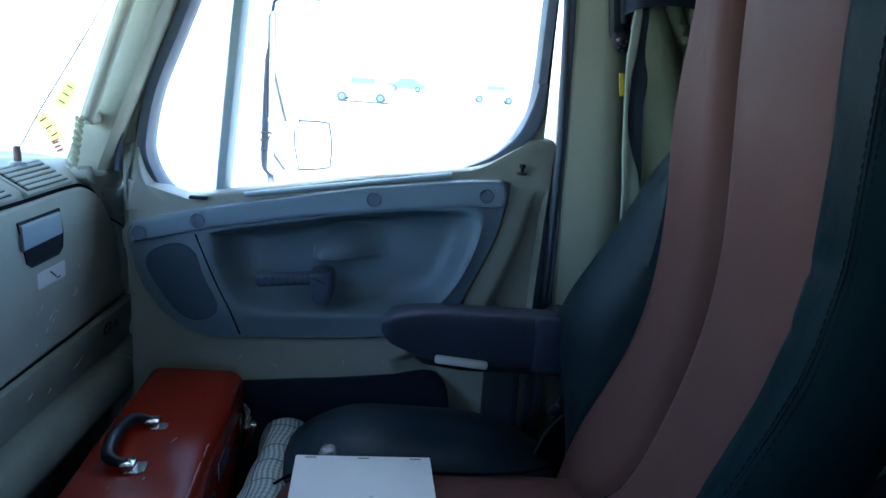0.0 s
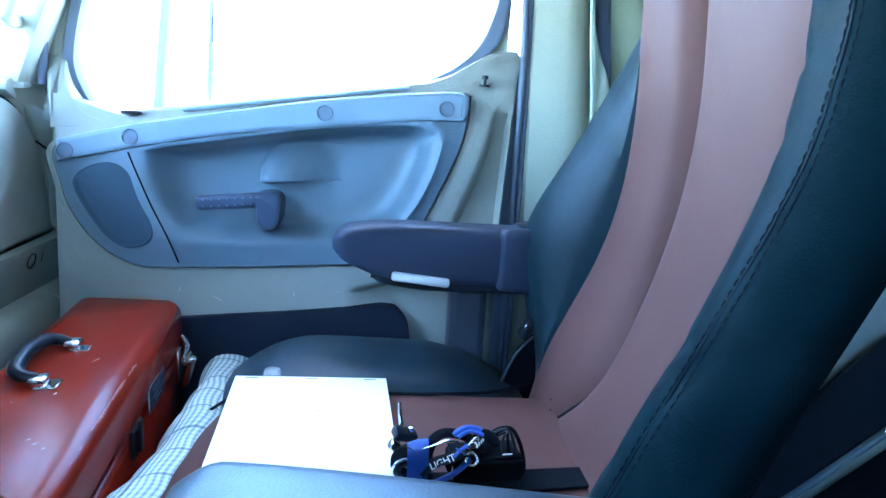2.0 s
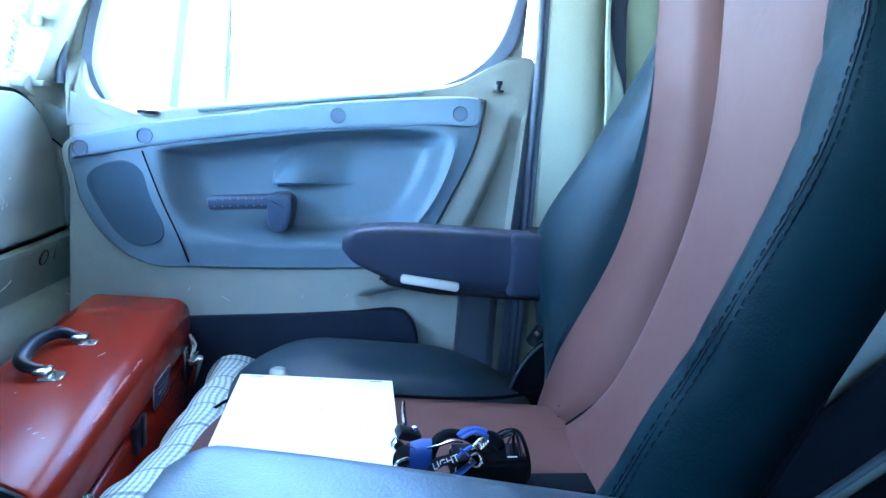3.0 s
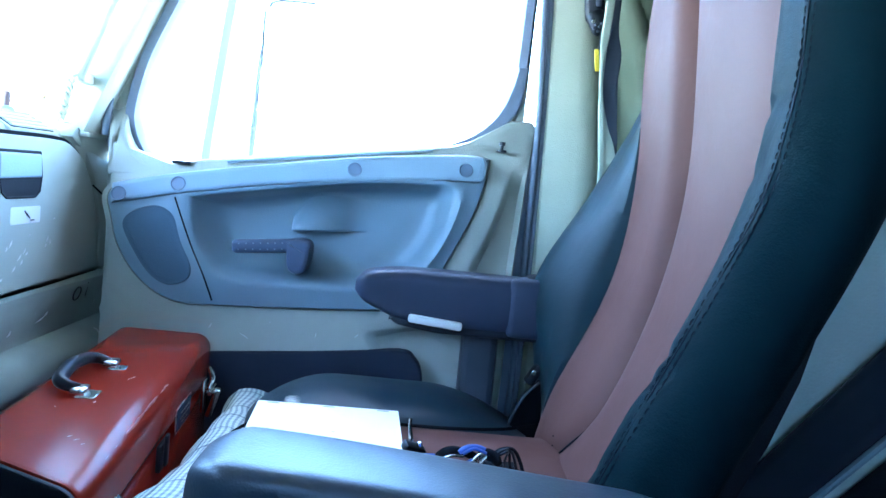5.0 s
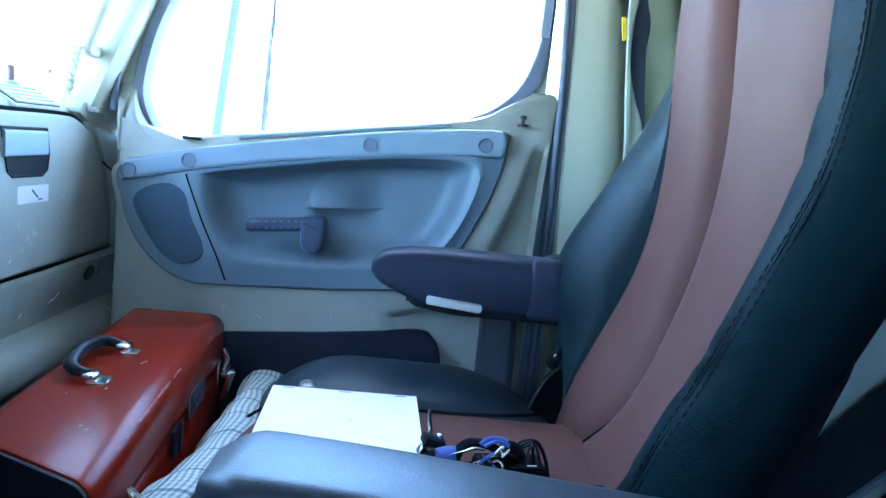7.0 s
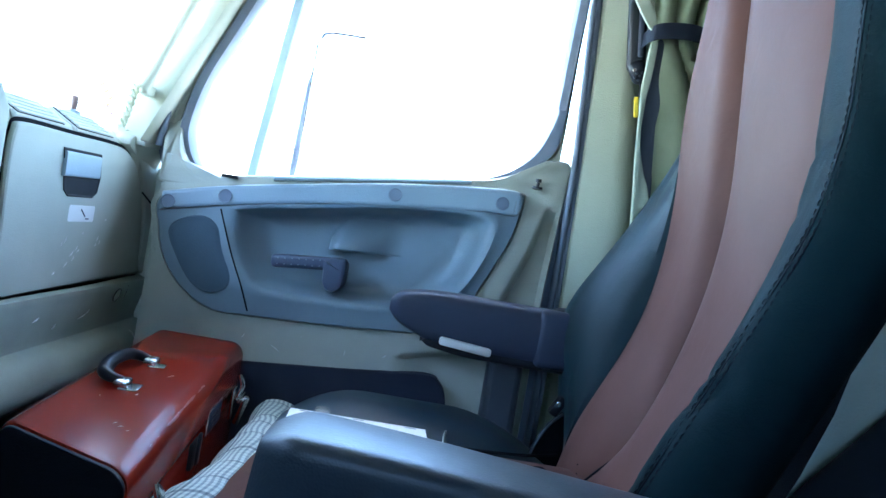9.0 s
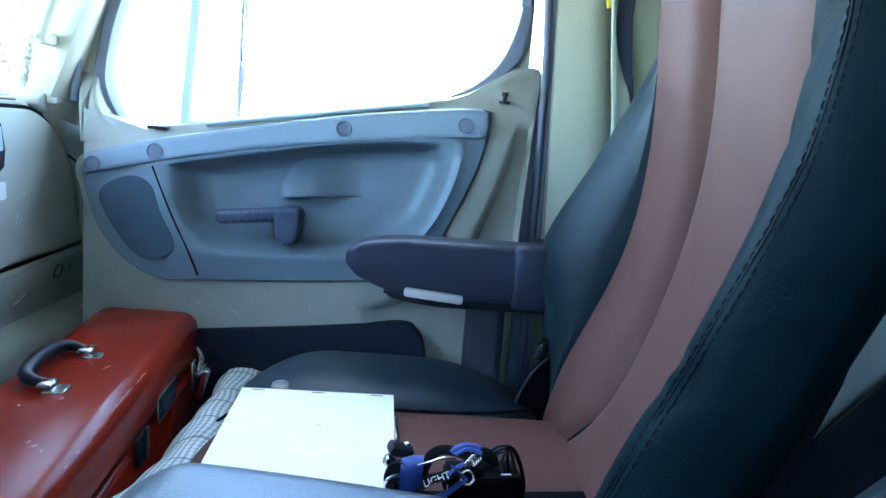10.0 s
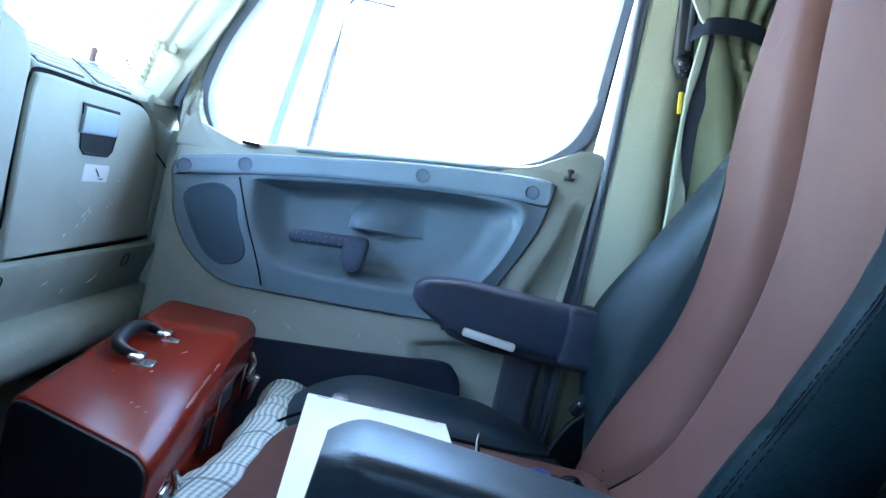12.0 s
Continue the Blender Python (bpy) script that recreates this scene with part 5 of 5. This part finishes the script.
def curtain_mesh():
    bm = bmesh.new()
    rows = []
    for z in np.linspace(0.60, 1.58, 60):
        x0 = at(z, [(0.60, 0.372), (0.935, 0.345), (1.071, 0.326), (1.158, 0.319), (1.204, 0.310), (1.263, 0.300), (1.58, 0.24)])
        x1 = at(z, [(0.60, 0.56), (0.98, 0.50), (1.10, 0.44), (1.19, 0.415), (1.30, 0.46), (1.58, 0.56)])
        amp = at(z, [(0.60, 0.016), (1.05, 0.012), (1.15, 0.007), (1.20, 0.004), (1.26, 0.012), (1.58, 0.024)])
        count = at(z, [(0.60, 9), (1.12, 11), (1.24, 24), (1.58, 30)])
        row = []
        for k in range(81):
            u = k / 80
            ph = u * count + 1.2 * noise.noise((u * 3, z * 1.5, 5))
            row.append(bm.verts.new((x0 + (x1 - x0) * u + 0.004 * math.cos(ph), 1.062 + amp * math.sin(ph) + 0.010 * noise.noise((u * 2, z * 4, 1)), z)))
        rows.append(row)
    for a, b in zip(rows, rows[1:]):
        for k in range(80):
            bm.faces.new((a[k], a[k + 1], b[k + 1], b[k]))
    geo = bmesh.ops.extrude_face_region(bm, geom=list(bm.faces))
    bmesh.ops.translate(bm, vec=(0, 0.002, 0), verts=[q for q in geo["geom"] if isinstance(q, bmesh.types.BMVert)])
    return bm


part("cloth", curtain_mesh(), GREEN_CLOTH, curtain)
HEM = material("hem_cloth", (0.40, 0.45, 0.36), 0.9, grain=0.0005, grain_size=0.0012, blotch=0.3)
LINING = material("dark_lining", (0.035, 0.045, 0.07), 0.8, grain=0.0005, grain_size=0.0012, blotch=0.3)


def folded_strip(outline, y, bend):
    """A strip of cloth with its long edges turned back."""
    return plate(curve(outline, 60, True), lambda a, b, d: (a, y + d + bend * math.sin(b * 28), b), 0.0, 0.005, 0.0025)


part("hem", folded_strip([(0.307, 1.180), (0.304, 1.132), (0.303, 1.085), (0.313, 0.989), (0.322, 0.914), (0.334, 0.80), (0.372, 0.80), (0.349, 0.920), (0.333, 0.960), (0.317, 1.012), (0.312, 1.065), (0.317, 1.119), (0.318, 1.180)], 1.036, 0.003), HEM, curtain, "pale folded hem")
part("lining", folded_strip([(0.318, 1.180), (0.318, 1.117), (0.311, 1.067), (0.316, 1.007), (0.332, 0.955), (0.352, 0.900), (0.352, 0.945), (0.343, 0.985), (0.339, 1.034), (0.340, 1.077), (0.331, 1.119), (0.330, 1.180)], 1.041, 0.003), LINING, curtain, "dark lining of the folded edge")
part("hem", folded_strip([(0.235, 1.300), (0.255, 1.261), (0.279, 1.224), (0.303, 1.197), (0.311, 1.204), (0.302, 1.232), (0.285, 1.255), (0.262, 1.300)], 1.036, 0.002), HEM, curtain, "pale folded hem")
rings = []
for p in curve([(0.298, 1.068, 1.186), (0.306, 1.034, 1.192), (0.330, 1.027, 1.198), (0.370, 1.026, 1.201), (0.41, 1.034, 1.195), (0.43, 1.075, 1.188)], 26):
    rings.append([(p[0], p[1] - 0.0012, p[2] - 0.0135), (p[0], p[1] - 0.002, p[2]), (p[0], p[1] - 0.0012, p[2] + 0.0135), (p[0], p[1] + 0.002, p[2] + 0.0135), (p[0], p[1] + 0.002, p[2] - 0.0135)])
part("tie_strap", rings_mesh(rings), POCKET, curtain, "dark woven tie strap")

# ---------- bunk side behind the seat ----------
bunk = thing("bunk_side", "pale green bunk panel with dark scuffed rail behind seat", "panel")
RAIL = [(0.396, 0.434), (0.440, 0.558), (0.472, 0.649), (0.505, 0.743), (0.539, 0.831), (0.587, 0.937)]


def on_bunk(a, b, d):
    """a: x, b: z; the panel turns its face a little to the front."""
    return (a + 0.85 * d, 0.625 + 0.53 * d - 1.6 * (a - 0.45), b)


part("panel", plate([(0.395, 0.17), (0.62, 0.17), (0.62, 1.20), (0.395, 1.20)], on_bunk, 0.006, 0.02, 0.006), WALL, bunk, "smooth pale green panel")
part("rail", plate(RAIL + [(x + 0.030, z - 0.022) for x, z in RAIL[::-1]], on_bunk, -0.016, 0.02, 0.006), BOOT, bunk, "dark scuffed rail")
part("rail_edge", tube([on_bunk(x + 0.031, z - 0.023, -0.014) for x, z in curve(RAIL, 20)], 0.004, 8), BAND, bunk, "thin pale edge")
part("foot_panel", plate([(x + 0.036, z - 0.028) for x, z in RAIL] + [(0.62, 0.17), (0.405, 0.17)], on_bunk, -0.004, 0.008, 0.002), DARK, bunk, "dark lower panel")

# ---------- outside mirror ----------
mirror = thing("side_mirror", "tall black truck side mirror outside the window", "mirror")
MY = 1.40
part("main_face", plate(rounded_rect(0.10, 0.225, 0.02), lambda a, b, d: (-0.262 + a + d * 0.8, MY + d * 0.6 + a * 1.41, 1.050 + b), 0.0, 0.004, 0.001), MIRROR, mirror, "flat mirror face")
part("wide_face", plate(rounded_rect(0.10, 0.092, 0.02), lambda a, b, d: (-0.262 + a + d * 0.8, MY + d * 0.6 + a * 1.41, 0.884 + b), 0.0, 0.004, 0.001), MIRROR, mirror, "wide-angle mirror face")
part("wide_frame", tube(curve([(-0.331, MY, 0.945), (-0.215, MY, 0.949), (-0.197, MY, 0.935), (-0.194, MY, 0.870), (-0.210, MY, 0.852), (-0.325, MY, 0.842)], 40), 0.0018, 6), MIRROR_BLACK, mirror, "thin frame of the wide-angle mirror")
part("arm", tube(curve([(-0.222, MY, 1.190), (-0.302, MY, 1.186), (-0.318, MY, 1.160), (-0.326, MY, 1.055), (-0.331, MY, 0.935), (-0.332, MY, 0.855), (-0.320, MY, 0.832), (-0.300, 1.30, 0.80), (-0.30, 1.22, 0.76)], 40),
                 [0.0035] * 14 + [0.0075] * 26, 10), MIRROR_BLACK, mirror, "black tubular arm")
for z in (0.920, 0.905, 0.885):
    part("clamp", cyl(0.012, 0.004, (-0.330, MY, z), None, 14), MIRROR_BLACK, mirror)

# ---------- outside ----------
GZ = -1.25
bm = bmesh.new()
bmesh.ops.create_circle(bm, cap_ends=True, segments=64, radius=900)
bmesh.ops.translate(bm, vec=(0, 0, GZ), verts=bm.verts)
setting("ground", bm, GROUND, "sunlit pale concrete yard", "ground")


# tyres, and the cars' windows, are paled: the yard's glare put into colour
TYRE = material("glare_pale_tyre", (0.20, 0.20, 0.20), 0.9)


def tyre_wheel(parent, x, y, z, r, w):
    t = part("wheel", cyl(r, w, (x, y, z), pose(0, 0, 0, 90, 0, 0), 24, 0.03), TYRE, parent, "dusty tyre")
    part("rim", cyl(r * 0.6, w + 0.02, (x, y, z), pose(0, 0, 0, 90, 0, 0), 20, 0.02), BAND, t)


def parked_car(x, y, body, label, tall=0.0):
    car = thing("parked_car", label, "car", "cars in the yard")
    prof = [(-2.1, 0.30), (-2.15, 0.65), (-2.0, 0.85), (-1.2, 0.95), (-0.6, 1.42 + tall), (0.9, 1.45 + tall), (1.7, 0.98 + tall * 0.8), (2.1, 0.92 + tall * 0.6), (2.15, 0.45), (2.05, 0.30)]
    rings = [[(a, b * 0.9, c + (0 if abs(b) < 0.8 else 0)) for a, c in prof] for b in (-0.95, -0.8, 0.8, 0.95)]
    part("body", rings_mesh(rings), body, car)
    for s in (-1, 1):
        part("side_window", box((1.6, 0.02, 0.34), (0.1, s * 0.862, 1.12 + tall), 0.05), BAND, car)
        for wx in (-1.3, 1.3):
            tyre_wheel(car, wx, s * 0.78, 0.32, 0.32, 0.2)
    car.matrix_basis = pose(x, y, GZ, 0, 0, 0)
    return car


parked_car(-4.2, 48.0, WHITE_PAINT, "white car parked in the bright yard", 0.3)
parked_car(-2.0, 78.0, BAND, "grey car parked farther off in the yard")
parked_car(6.2, 62.0, WHITE_PAINT, "pale car parked far off in the yard", 0.2)

# ---------- curved side of the windshield with stickers and antenna lead ----------
WING_Y = 1.075
wing = [(-0.600, 0.888), (-0.474, 1.20), (-0.474, 1.235), (-0.90, 1.235), (-0.98, 0.888)]
pane = part("side_pane", plate(wing, lambda a, b, d: (a, WING_Y + d + 0.25 * min(0, a + 0.66), b), 0.0, 0.005, 0.001), GLASS, shield, "curved side of the windshield", smooth=False)
pane.visible_shadow = False


def film_material(col):
    m = material("sticker_film", col, 0.6)
    m.node_tree.nodes["Principled BSDF"].inputs["Transmission Weight"].default_value = 0.85
    return m


for x, z, w, h, lean, col, name in ((-0.570, 0.991, 0.018, 0.046, -30, (0.70, 0.84, 0.20), "yellow-green"), (-0.600, 0.938, 0.022, 0.046, 35, (0.96, 0.72, 0.24), "orange-yellow"), (-0.588, 0.908, 0.018, 0.022, 25, (0.96, 0.56, 0.46), "pale red")):
    stk = thing("windshield_sticker", name + " permit sticker stuck inside the windshield", "sticker", "stickers on the windshield")
    part("label_film", box((w, 0.0006, h), (0, 0, 0)), film_material(col), stk, smooth=False)
    for k in (-0.3, 0.0, 0.3):
        part("writing_bar", box((w * 0.55, 0.0006, 0.0022), (0, -0.0008, h * k)), INK, stk)
    stk.matrix_basis = pose(x, WING_Y - 0.003, z, 0, -lean, 0)
lead = thing("antenna_lead", "thin black antenna lead along the windshield edge", "cable")
part("lead", tube(curve([(-0.655, WING_Y - 0.004, 0.890), (-0.617, WING_Y - 0.004, 0.955), (-0.575, WING_Y - 0.004, 1.02), (-0.53, WING_Y - 0.004, 1.09), (-0.48, WING_Y - 0.004, 1.17)], 20), 0.0009, 6), THREAD, lead)
